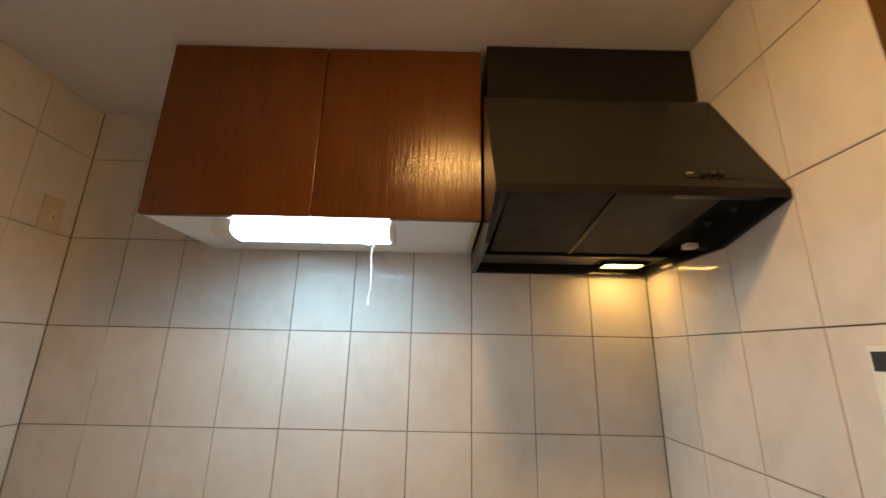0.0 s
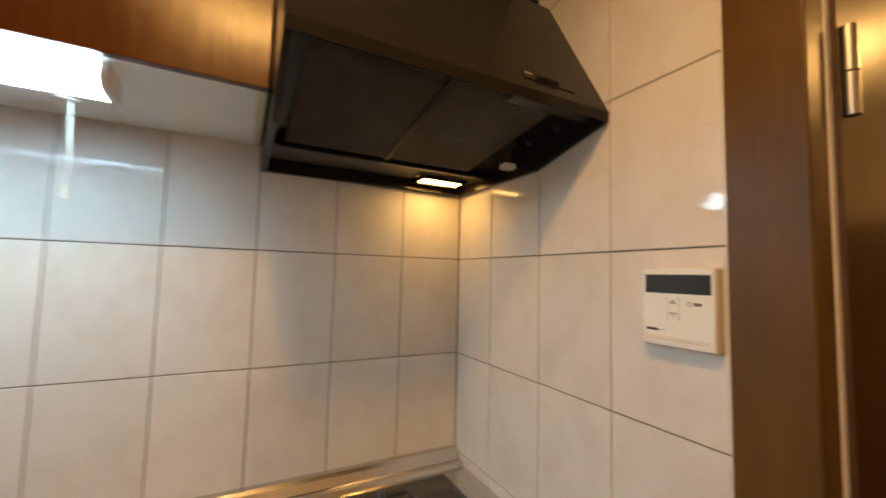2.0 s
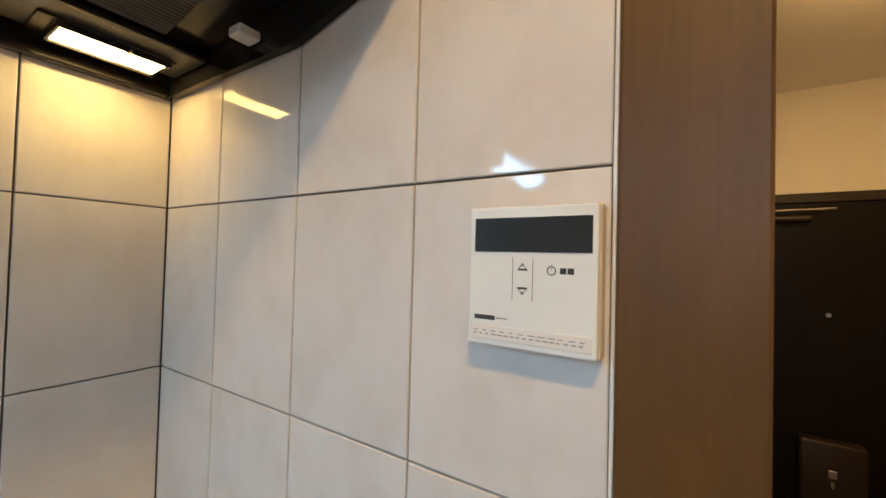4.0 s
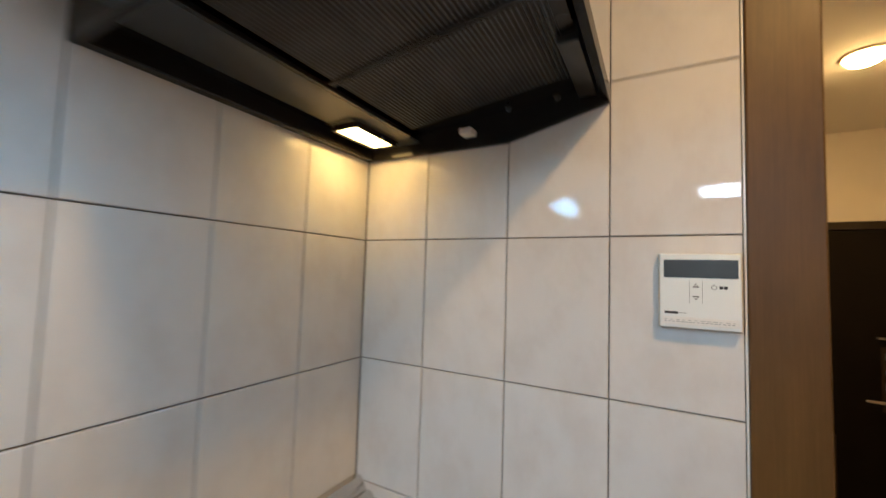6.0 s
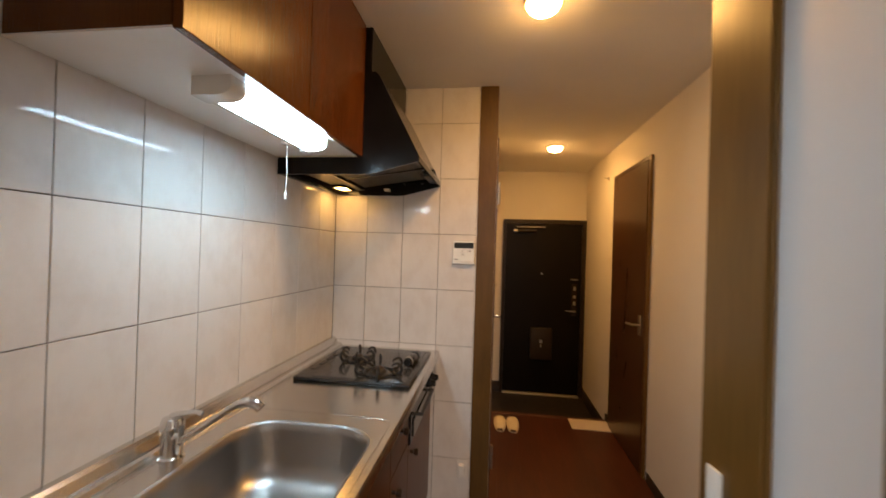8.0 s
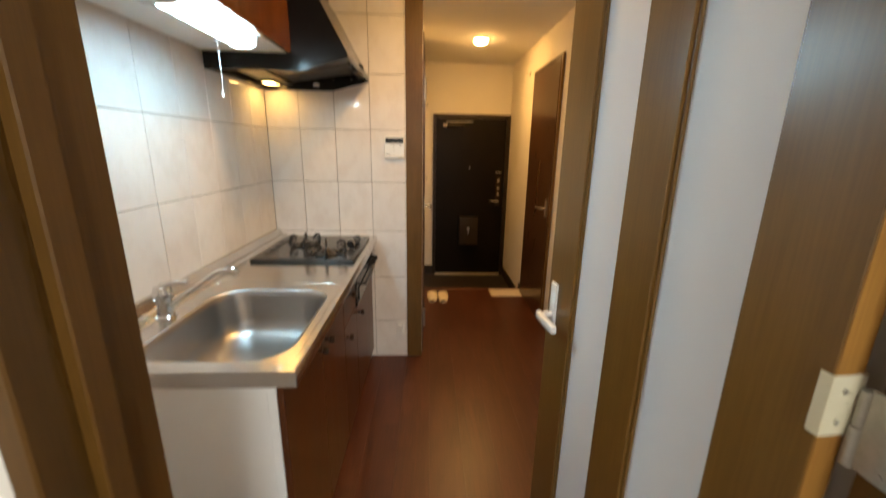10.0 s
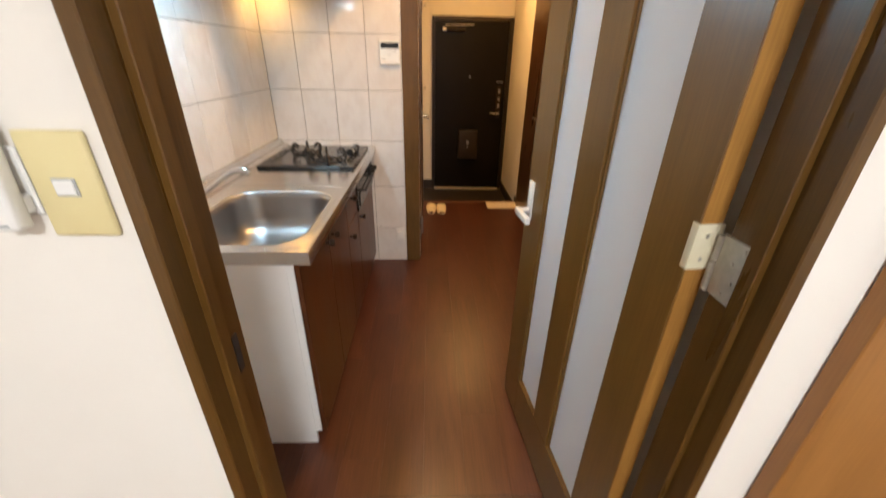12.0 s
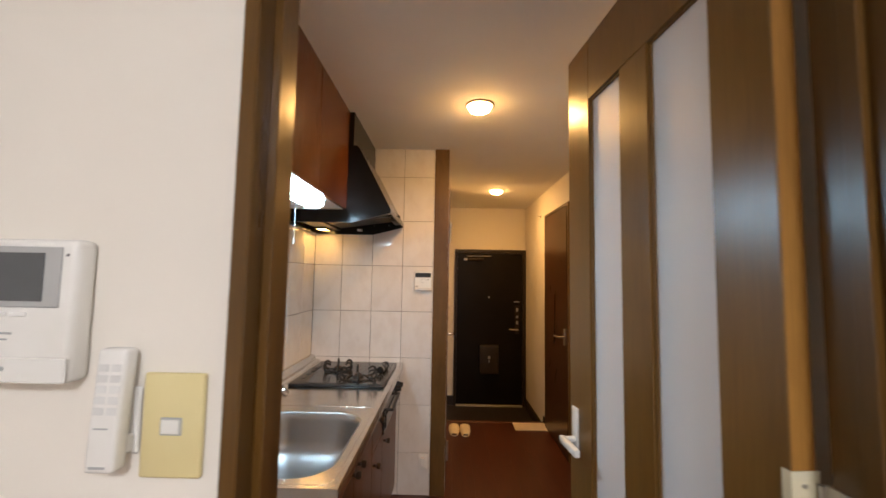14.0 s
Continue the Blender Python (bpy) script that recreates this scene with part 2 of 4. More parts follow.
M_STEELPAINT = material("worn_grey_steel", (0.50, 0.47, 0.40), 0.42, 0.35, second=(0.40, 0.37, 0.31), scale=(40, 40, 40))
M_DARKINK = material("dark_ink", (0.04, 0.035, 0.035), 0.6)
M_FRONTDOOR = material("black_brown_door", (0.009, 0.006, 0.003), 0.42, second=(0.006, 0.004, 0.002), scale=(3, 3, 3), bump=0.1, bump_scale=600, spec=0.15)
M_DFRAME = material("bronze_frame", (0.03, 0.02, 0.012), 0.45, 0.0, second=(0.022, 0.014, 0.008), spec=0.3)
M_GENKAN = material("dark_stone_floor", (0.035, 0.028, 0.024), 0.45, second=(0.02, 0.016, 0.014), scale=(20, 20, 20), bump=0.15)
M_BASE = material("dark_baseboard", (0.03, 0.02, 0.014), 0.4)
M_SLIPPER = material("cream_fabric", (0.80, 0.68, 0.44), 0.9, second=(0.75, 0.62, 0.38), scale=(30, 30, 30), bump=0.4, bump_scale=500)
# brown that stands for the shade inside a slipper's open toe
M_TOESHADE = material("brown_toe_shade", (0.16, 0.10, 0.05), 0.9)
M_MAT = material("cream_mat", (0.72, 0.62, 0.5), 0.9, second=(0.67, 0.57, 0.45), bump=0.4, bump_scale=600)
M_GLASS = frosted("frosted_pane")
M_TUBE = glow("tube_cover_glow", (0.66, 0.91, 1.0), TUBE)
M_BULB = glow("warm_dome_glow", (1.0, 0.50, 0.125), BULB)
M_SKIRT = glow("warm_glass_side", (1.0, 0.50, 0.125), 50.0)
# emission added to the pale cover end, to warm the end wall
M_HCOVER = glow("hood_cover_glow", (1.0, 0.52, 0.12), 18.0)
M_BRASS = material("gold_rim", (0.75, 0.58, 0.33), 0.35, 0.2)
M_HBULB = glow("hood_bulb_glow", (1.0, 0.52, 0.12), HOOD_BULB)
M_ROOM = glow("room_lamp_glow", (1.0, 0.955, 0.88), ROOM)


# ---- building blocks ----
def box(bm, x0, x1, y0, y1, z0, z1, bevel=0.0, seg=1):
    vs = [bm.verts.new((x, y, z)) for x in (min(x0, x1), max(x0, x1)) for y in (min(y0, y1), max(y0, y1)) for z in (min(z0, z1), max(z0, z1))]
    fs = [bm.faces.new([vs[i] for i in q]) for q in ((0, 1, 3, 2), (4, 6, 7, 5), (0, 4, 5, 1), (2, 3, 7, 6), (0, 2, 6, 4), (1, 5, 7, 3))]
    if bevel:
        es = {e for f in fs for e in f.edges}
        bmesh.ops.bevel(bm, geom=list(es), offset=bevel, segments=seg, affect="EDGES", profile=0.5)
    return bm


def cube(x0, x1, y0, y1, z0, z1, bevel=0.0, seg=1):
    return box(bmesh.new(), x0, x1, y0, y1, z0, z1, bevel, seg)


def tube(bm, points, radius, sides=10, caps=True):
    """A round bar along a line of points; radius is one number or one for each point."""
    pts = [Vector(p) for p in points]
    rad = radius if isinstance(radius, (list, tuple)) else [radius] * len(pts)
    rings, up = [], None
    for i, p in enumerate(pts):
        d = (pts[min(i + 1, len(pts) - 1)] - pts[max(i - 1, 0)]).normalized()
        if up is None or abs(up.dot(d)) > 0.95:
            up = Vector((0, 0, 1)) if abs(d.z) < 0.9 else Vector((1, 0, 0))
        a = d.cross(up).normalized()
        b = a.cross(d).normalized()
        up = b
        rings.append([bm.verts.new(p + rad[i] * (math.cos(2 * math.pi * k / sides) * a + math.sin(2 * math.pi * k / sides) * b)) for k in range(sides)])
    for r, s in zip(rings, rings[1:]):
        for k in range(sides):
            bm.faces.new((r[k], r[(k + 1) % sides], s[(k + 1) % sides], s[k]))
    if caps:
        bm.faces.new(rings[0][::-1])
        bm.faces.new(rings[-1])
    return bm


def lathe(bm, centre, profile, sides=28, axis="z"):
    """A turned shape: profile is a row of (radius, height) along the axis."""
    c = Vector(centre)
    def at(r, h, k):
        a = 2 * math.pi * k / sides
        u, v = r * math.cos(a), r * math.sin(a)
        return c + Vector({"z": (u, v, h), "y": (u, h, v), "x": (h, u, v)}[axis])
    rings = [[bm.verts.new(at(max(r, 1e-5), h, k)) for k in range(sides)] for r, h in profile]
    for r, s in zip(rings, rings[1:]):
        for k in range(sides):
            bm.faces.new((r[k], r[(k + 1) % sides], s[(k + 1) % sides], s[k]))
    bm.faces.new(rings[0][::-1])
    bm.faces.new(rings[-1])
    return bm


def extrude_x(bm, x0, x1, outline):
    """A bar along x with the outline given as (y, z)."""
    a = [bm.verts.new((x0, y, z)) for y, z in outline]
    b = [bm.verts.new((x1, y, z)) for y, z in outline]
    for i in range(len(a)):
        j = (i + 1) % len(a)
        bm.faces.new((a[i], a[j], b[j], b[i]))
    bm.faces.new(a[::-1])
    bm.faces.new(b)
    return bm


def rounded(x0, x1, y0, y1, r, n=7):
    """Corner points of a rectangle with round corners."""
    pts = []
    for cx, cy, a0 in ((x1 - r, y1 - r, 0), (x0 + r, y1 - r, 90), (x0 + r, y0 + r, 180), (x1 - r, y0 + r, 270)):
        for k in range(n + 1):
            a = radians(a0 + 90 * k / n)
            pts.append((cx + r * math.cos(a), cy + r * math.sin(a)))
    return pts


def solid(name, bm, mat, smooth=False):
    bmesh.ops.recalc_face_normals(bm, faces=bm.faces[:])
    me = bpy.data.meshes.new(name)
    bm.to_mesh(me)
    bm.free()
    me.materials.append(mat)
    if smooth:
        me.shade_smooth()
        me.set_sharp_from_angle(angle=radians(38))
    return new(name, me)


def thing(name, base, label, category, group=""):
    ob = new(name)
    ob.location = base
    ob.empty_display_size = 0.05
    return tagged(ob, label, category, group)


def part(name, bm, mat, parent, label="", smooth=False):
    ob = solid(name, bm, mat, smooth)
    ob.parent = parent
    if parent.parent is None and parent.type == "EMPTY":
        ob.matrix_parent_inverse = Matrix.Translation(-Vector(parent.location))
    return tagged(ob, label)


def whole(name, bm, mat, label, category, smooth=False, group=""):
    return tagged(solid(name, bm, mat, smooth), label, category, group)


def structure(name, bm, mat, label="", smooth=False):
    return tagged(solid(name, bm, mat, smooth), label, kind="structure")


# ---- the plan ----
CEIL = 2.255
LEFT, ROOM_SIDE = -2.0, -2.108
RIGHT = -1.85
HALL = -0.885
DOOR_X = 2.2
STEP = 1.31
GENKAN = -0.14

structure("floor", cube(LEFT - 0.3, STEP - 0.004, RIGHT, 0, -0.12, -0.012), M_GROUT, "dark joint bed under the boards")
structure("floor_entrance", cube(STEP, DOOR_X + 0.1, RIGHT, -0.45, GENKAN - 0.1, GENKAN), M_GENKAN, "dark stone entrance floor, one step lower")
structure("floor_room", cube(-5.2, LEFT - 0.3, -3.2, 0.6, -0.12, 0.0), M_FLOOR, "dark wooden floor of the room")
structure("trim_step", cube(STEP - 0.045, STEP, RIGHT, HALL + 0.0, -0.135, 0.006, 0.004), M_SILL, "dark wooden edge of the raised floor")
structure("ceiling", cube(ROOM_SIDE, DOOR_X + 0.1, RIGHT - 0.1, 0.1, CEIL, CEIL + 0.08), M_CEIL, "white papered ceiling")
structure("ceiling_room", cube(-5.2, ROOM_SIDE, -3.2, 0.6, 2.4, 2.48), M_CEIL, "white papered ceiling")
wall_back = structure("wall_back", cube(LEFT - 0.108, 0.1, 0.006, 0.12, -0.12, CEIL), M_GROUT, "kitchen wall faced with pale glazed tiles")
wall_end = structure("wall_end", cube(0.006, 0.1, -0.792, 0.006, -0.12, CEIL), M_GROUT, "short kitchen wall faced with pale glazed tiles")
wall_left = structure("wall_left", cube(ROOM_SIDE + 0.01, LEFT - 0.006, -0.636, 0.006, -0.12, CEIL), M_GROUT, "kitchen side wall faced with pale glazed tiles")
structure("wall_right", cube(ROOM_SIDE + 0.01, DOOR_X, RIGHT - 0.1, RIGHT, -0.2, CEIL), M_PAPER, "cream papered corridor wall")
structure("wall_entrance", cube(DOOR_X, DOOR_X + 0.1, RIGHT, -0.98, 1.73, CEIL), M_PAPER, "cream papered wall over the entrance door")
structure("wall_entrance_side", cube(DOOR_X, DOOR_X + 0.1, -0.98, -0.45, GENKAN, CEIL), M_PAPER, "cream papered wall beside the entrance door")
structure("wall_hall", cube(0.70, 1.213, HALL, HALL + 0.08, -0.15, CEIL), M_PAPER, "cream papered corridor wall")
structure("wall_hall_over_door", cube(0.05, 0.70, HALL, HALL + 0.08, 2.0, CEIL), M_PAPER, "cream papered wall over the door")
structure("wall_niche", cube(1.213, DOOR_X, -0.45, -0.37, GENKAN, CEIL), M_PAPER, "cream papered wall of the entrance niche")
structure("wall_niche_side", cube(1.133, 1.213, HALL + 0.08, -0.45, GENKAN, CEIL), M_PAPER, "cream papered wall of the entrance niche")
structure("wall_room_a", cube(ROOM_SIDE, ROOM_SIDE + 0.01, -0.636, 0.6, 0, 2.4), M_PAPER, "cream papered room wall")
structure("wall_room_b", cube(ROOM_SIDE, LEFT, RIGHT - 0.0, -1.436, 0, 2.4), M_PAPER, "cream papered room wall")
structure("wall_room_c", cube(ROOM_SIDE, ROOM_SIDE + 0.1, -3.2, RIGHT - 0.1, 0, 2.4), M_PAPER, "cream papered room wall")
# added block, hidden by the leaf, keeps the hinge gap from showing lit wall
structure("wall_return", cube(LEFT, -1.62, RIGHT, -1.474, 0, CEIL), M_PAPER, "cream papered block added behind the open door to shade its gap")
structure("wall_room_over_door", cube(ROOM_SIDE, LEFT, -1.436, -0.636, 2.19, 2.4), M_PAPER, "cream papered wall over the door")
structure("wall_room_north", cube(-5.2, ROOM_SIDE, 0.6, 0.7, 0, 2.4), M_PAPER, "cream papered room wall")
structure("wall_room_south", cube(-5.2, ROOM_SIDE, -3.3, -3.2, 0, 2.4), M_PAPER, "cream papered room wall")
structure("wall_room_far", cube(-5.3, -5.2, -3.3, 0.7, 0, 2.4), M_PAPER, "cream papered room wall")
structure("baseboard_right", cube(0.0, 0.43, RIGHT, RIGHT + 0.01, 0, 0.06, 0.002), M_BASE, "dark baseboard")
structure("baseboard_right_far", cube(1.235, STEP, RIGHT, RIGHT + 0.01, 0, 0.06, 0.002), M_BASE, "dark baseboard")
structure("baseboard_entrance", cube(DOOR_X - 0.012, DOOR_X, -0.98, -0.46, GENKAN, -0.03, 0.002), M_BASE, "dark skirting at the entrance")
structure("baseboard_entrance_right", cube(STEP, DOOR_X - 0.02, RIGHT, RIGHT + 0.012, GENKAN, -0.03, 0.002), M_BASE, "dark skirting at the entrance")

# highlight on the tiles' end edge, built as a thin white strip
structure("trim_tile_edge", cube(-0.0015, 0.008, -0.7933, -0.7897, 0.0, CEIL, 0.0008), M_WHITE, "white strip for the lit tile edge beside the post")
# wooden post that closes the end of the kitchen wall
structure("trim_post", cube(-0.007, 0.05, -0.890, -0.7935, 0.0, CEIL, 0.003, 2), M_POST, "brown wooden post at the end of the tiled wall")

# ---- frame of the room door ----
JF, JB = -2.126, -2.010
frame_room = thing("door_frame", (JF, -1.04, 0), "brown wooden frame of the room door with stops", "door frame")
frame_room["kind"] = "structure"
for nm, s, y in (("jamb", 1, -0.636), ("jamb", -1, -1.436)):
    part(nm, cube(JF, JB, y, y - s * 0.020, 0, 2.19, 0.002), M_JAMB, frame_room)
    part("stop", cube(-2.088, -2.062, y - s * 0.019, y - s * 0.031, 0, 2.166, 0.0015), M_JAMB, frame_room)
part("head", cube(JF, JB, -1.416, -0.656, 2.166, 2.19, 0.002), M_JAMB_Y, frame_room)
part("head_stop", cube(-2.088, -2.062, -1.405, -0.667, 2.152, 2.166, 0.0015), M_JAMB_Y, frame_room)
part("strike_plate", cube(-2.048, -2.032, -0.6585, -0.6555, 0.885, 0.955, 0.0006), M_DARKINK, frame_room, "dark strike plate")

# ---- room door leaf, standing open ----
FREE, HINGE = Vector((-1.244, -1.303, 0)), Vector((-1.994, -1.377, 0))
LEN = (HINGE - FREE).length
TURN_LEAF = math.atan2((FREE - HINGE).y, (FREE - HINGE).x)
LEAF = Matrix.Translation(HINGE) @ Matrix.Rotation(TURN_LEAF, 4, "Z")


def leaf_part(name, bm, mat, parent, label="", smooth=False):
    bm.transform(LEAF)
    return part(name, bm, mat, parent, label, smooth)


TH = 0.038
leaf = thing("room_door", tuple(HINGE), "open dark brown wooden door with two tall frosted panes", "door")
TOP = 2.15
G2, G1 = (LEN - 0.629, LEN - 0.443), (LEN - 0.323, LEN - 0.148)
leaf_part("stile", cube(0.001, G2[0], -TH, 0, 0.012, TOP, 0.0015), M_FRAME, leaf)
leaf_part("stile", cube(G2[1], G1[0], -TH, 0, 0.2, 1.955, 0.0015), M_FRAME, leaf)
leaf_part("stile", cube(G1[1], LEN, -TH, 0, 0.012, TOP, 0.0015), M_FRAME, leaf)
leaf_part("rail", cube(G2[0], G1[1], -TH, 0, 0.012, 0.2, 0.0015), M_FRAME, leaf)
leaf_part("rail", cube(G2[0], G1[1], -TH, 0, 1.955, TOP, 0.0015), M_FRAME, leaf)
leaf_part("edge_band", cube(-0.001, 0.001, -TH + 0.001, -0.001, 0.013, TOP - 0.001), M_EDGE, leaf, "lighter orange wooden edge")
for g in (G2, G1):
    pane = leaf_part("pane", cube(g[0] - 0.001, g[1] + 0.001, -TH + 0.013, -0.013, 0.199, 1.956), M_GLASS, leaf, "frosted white pane")
    for side in (-TH + 0.006, -0.006):
        bead = bmesh.new()
        for a, b, c, d in ((g[0], g[0] + 0.007, 0.2, 1.955), (g[1] - 0.007, g[1], 0.2, 1.955), (g[0] + 0.007, g[1] - 0.007, 0.2, 0.207), (g[0] + 0.007, g[1] - 0.007, 1.948, 1.955)):
            box(bead, a, b, side - 0.007, side + 0.0, c, d, 0.0012)
        leaf_part("bead", bead, M_FRAME, pane)
hx = LEN - 0.048
plate = leaf_part("handle_plate", cube(hx - 0.019, hx + 0.019, 0, 0.009, 0.855, 0.985, 0.004, 2), M_WHITE, leaf, "white handle plate", True)
lever = bmesh.new()
tube(lever, [(hx, 0.008, 0.885), (hx, 0.04, 0.885)], 0.010)
box(lever, hx - 0.105, hx + 0.012, 0.036, 0.054, 0.873, 0.896, 0.005, 2)
leaf_part("lever", lever, M_WHITE, plate, "white lever", True)
for z in (0.16, 1.05, 1.985):
    hp = bmesh.new()
    box(hp, -0.003, -0.001, -TH - 0.004, 0.003, z, z + 0.078, 0.0006)
    box(hp, -0.003, 0.012, 0.0015, 0.0035, z, z + 0.078, 0.0006)
    hinge = leaf_part("hinge", hp, M_IVORY, leaf, "cream leaf of the hinge")
    sc = bmesh.new()
    for zz in (0.018, 0.058):
        lathe(sc, (-0.0035, -0.016, z + zz), [(0.0035, -0.0008), (0.003, 0.0008)], 10, "x")
    leaf_part("screw", sc, M_SATIN, hinge)
    kn = bmesh.new()
    tube(kn, [(-0.010, -TH + 0.002, z - 0.034), (-0.010, -TH + 0.002, z + 0.016)], 0.0065, 14)
    tube(kn, [(-0.010, -TH + 0.002, z + 0.018), (-0.010, -TH + 0.002, z + 0.062)], 0.0055, 14)
    leaf_part("knuckle", kn, M_STEELPAINT, hinge, "", True)
    jp = cube(-2.056, -2.004, -1.4165, -1.4135, z - 0.034, z + 0.066, 0.0008)
    plate_ob = part("jamb_plate", jp, M_STEELPAINT, hinge, "worn steel plate screwed to the frame")
    for px, pz in ((-2.050, 0.056), (-2.036, 0.030), (-2.046, 0.002), (-2.034, -0.022)):
        lathe(scr := bmesh.new(), (px, -1.4136, z + pz), [(0.0032, -0.0005), (0.0028, 0.0012), (0.001, 0.0013)], 8, "y")
        part("frame_screw", scr, M_SATIN, hinge)

# ---- kitchen: base unit ----
UX0, UX1, UF = -1.508, -0.012, -0.572
unit = thing("kitchen_base_unit", (-0.76, -0.3, 0), "brown wooden kitchen base cabinet with white side panel", "cabinet")
part("side_panel", cube(UX0, UX0 + 0.016, UF + 0.04, -0.012, 0.0, 0.785, 0.001), M_PANEL, unit, "white laminate side")
part("side_panel", cube(UX0, UX0 + 0.016, UF + 0.018, UF + 0.04, 0.065, 0.785, 0.001), M_PANEL, unit)
part("side_panel", cube(UX1 - 0.016, UX1, UF + 0.018, -0.012, 0.0, 0.785, 0.001), M_PANEL, unit)
part("plinth", cube(UX0 + 0.016, UX1 - 0.016, UF + 0.05, UF + 0.062, 0.0, 0.065), M_BASE, unit, "dark recessed plinth")
part("bottom", cube(UX0 + 0.017, UX1 - 0.017, UF + 0.02, -0.02, 0.066, 0.08), M_PANEL, unit)


def knob(parent, x, z, y=UF):
    bm = lathe(bmesh.new(), (x, y, z), [(0.0065, 0), (0.0065, -0.014), (0.0125, -0.017), (0.0135, -0.030), (0.010, -0.034), (0.001, -0.035)], 16, "y")
    return part("knob", bm, M_KNOB, parent, "dark brown round knob", True)


GAP = 0.002
for x0, x1, z0, z1, kx, kz in ((UX0, -1.165, 0.068, 0.785, -1.205, 0.715), (-1.165, -0.83, 0.068, 0.785, -1.122, 0.713),
                               (-0.83, -0.56, 0.068, 0.605, -0.80, 0.555), (-0.56, UX1, 0.068, 0.588, -0.518, 0.548)):
    d = part("door", cube(x0 + GAP, x1 - GAP, UF, UF + 0.017, z0, z1 - 0.001, 0.0018, 2), M_UNIT, unit)
    knob(d, kx, kz)
drawer = part("drawer", cube(-0.83 + GAP, -0.56 - GAP, UF, UF + 0.017, 0.608, 0.784, 0.0018, 2), M_UNIT, unit)
knob(drawer, -0.715, 0.722)

# worktop with the basin opening
TOPZ, FRONT = 0.832, -0.609
SX0, SX1, SY0, SY1 = -1.468, -0.945, -0.566, -0.150
top = thing("worktop", (-0.76, -0.3, 0.79), "stainless steel worktop with a pressed-in sink, slightly smeared", "worktop")
bm = bmesh.new()
outer = [bm.verts.new((x, y, TOPZ)) for x, y in ((UX0 - 0.004, FRONT + 0.008), (UX1 + 0.010, FRONT + 0.008), (UX1 + 0.010, -0.062), (UX0 - 0.004, -0.062))]
rim = [bm.verts.new((x, y, TOPZ)) for x, y in rounded(SX0, SX1, SY0, SY1, 0.11)]
edges = [bm.edges.new((v[i], v[(i + 1) % len(v)])) for v in (outer, rim) for i in range(len(v))]
bmesh.ops.triangle_fill(bm, edges=edges, use_beauty=True, use_dissolve=False)
extrude_x(bm, UX0 - 0.004, UX1 + 0.010, [(FRONT + 0.0081, TOPZ), (FRONT + 0.003, TOPZ - 0.0015), (FRONT, TOPZ - 0.006), (FRONT, TOPZ - 0.043), (FRONT + 0.004, TOPZ - 0.043), (FRONT + 0.0081, TOPZ - 0.006)])
part("top_sheet", bm, M_STEEL, top, "", True)
part("side_edge", cube(UX0 - 0.006, UX0 - 0.004, FRONT + 0.001, -0.004, TOPZ - 0.043, TOPZ - 0.0005, 0.0006), M_STEEL, top)
bm = extrude_x(bmesh.new(), UX0 - 0.004, UX1 + 0.010, [(-0.0625, TOPZ), (-0.056, TOPZ + 0.010), (-0.045, TOPZ + 0.012), (-0.036, TOPZ + 0.012), (-0.026, TOPZ + 0.032), (-0.018, TOPZ + 0.040), (-0.003, TOPZ + 0.042), (-0.003, TOPZ - 0.01), (-0.06, TOPZ - 0.01)])
part("upstand", bm, M_STEEL, top, "steel upstand along the tiles", False)
bm = bmesh.new()
levels = [(0.0, 0.0, 0.11), (0.004, -0.001, 0.108), (0.009, -0.006, 0.105), (0.014, -0.03, 0.102), (0.022, -0.108, 0.098), (0.030, -0.134, 0.094), (0.046, -0.155, 0.085), (0.072, -0.169, 0.07), (0.11, -0.175, 0.055), (0.15, -0.178, 0.04)]
rings = []
for inset, dz, r in levels:
    rings.append([bm.verts.new((x, y, TOPZ + dz)) for x, y in rounded(SX0 + inset, SX1 - inset, SY0 + inset, SY1 - inset, r)])
for a, b in zip(rings, rings[1:]):
    for i in range(len(a)):
        bm.faces.new((a[i], a[(i + 1) % len(a)], b[(i + 1) % len(b)], b[i]))
bm.faces.new(rings[-1])
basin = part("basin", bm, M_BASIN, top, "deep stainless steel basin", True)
part("drain", lathe(bmesh.new(), (-1.30, -0.28, TOPZ - 0.177), [(0.055, 0.0), (0.055, 0.003), (0.046, 0.004), (0.04, 0.0015), (0.001, 0.001)], 28), M_CHROME, basin, "", True)
bm = bmesh.new()
loop = [(x, y, TOPZ) for x, y in rounded(UX0 + 0.012, -0.875, FRONT + 0.022, -0.085, 0.035)]
tube(bm, loop + loop[:2], 0.0013, 6, False)
part("pressed_rim", bm, M_STEEL, top, "", True)

# mixer tap on the ledge
tap = thing("kitchen_tap", (-1.17, -0.075, TOPZ), "chrome single-lever kitchen tap with a long swivel spout", "tap")
TX, TY = -1.193, -0.100
part("base", lathe(bmesh.new(), (TX, TY, TOPZ - 0.002), [(0.030, 0), (0.030, 0.006), (0.025, 0.010), (0.024, 0.045), (0.027, 0.050), (0.027, 0.088), (0.023, 0.102), (0.006, 0.108)], 24), M_CHROME, tap, "", True)
part("spout", tube(bmesh.new(), [(TX, TY - 0.015, TOPZ + 0.038), (TX, TY - 0.04, TOPZ + 0.053), (TX, TY - 0.16, TOPZ + 0.138), (TX + 0.001, TY - 0.18, TOPZ + 0.150), (TX + 0.002, TY - 0.20, TOPZ + 0.153), (TX + 0.002, TY - 0.226, TOPZ + 0.150), (TX + 0.002, TY - 0.236, TOPZ + 0.142)], [0.0095, 0.0085, 0.008, 0.009, 0.011, 0.0125, 0.0125], 14), M_CHROME, tap, "", True)
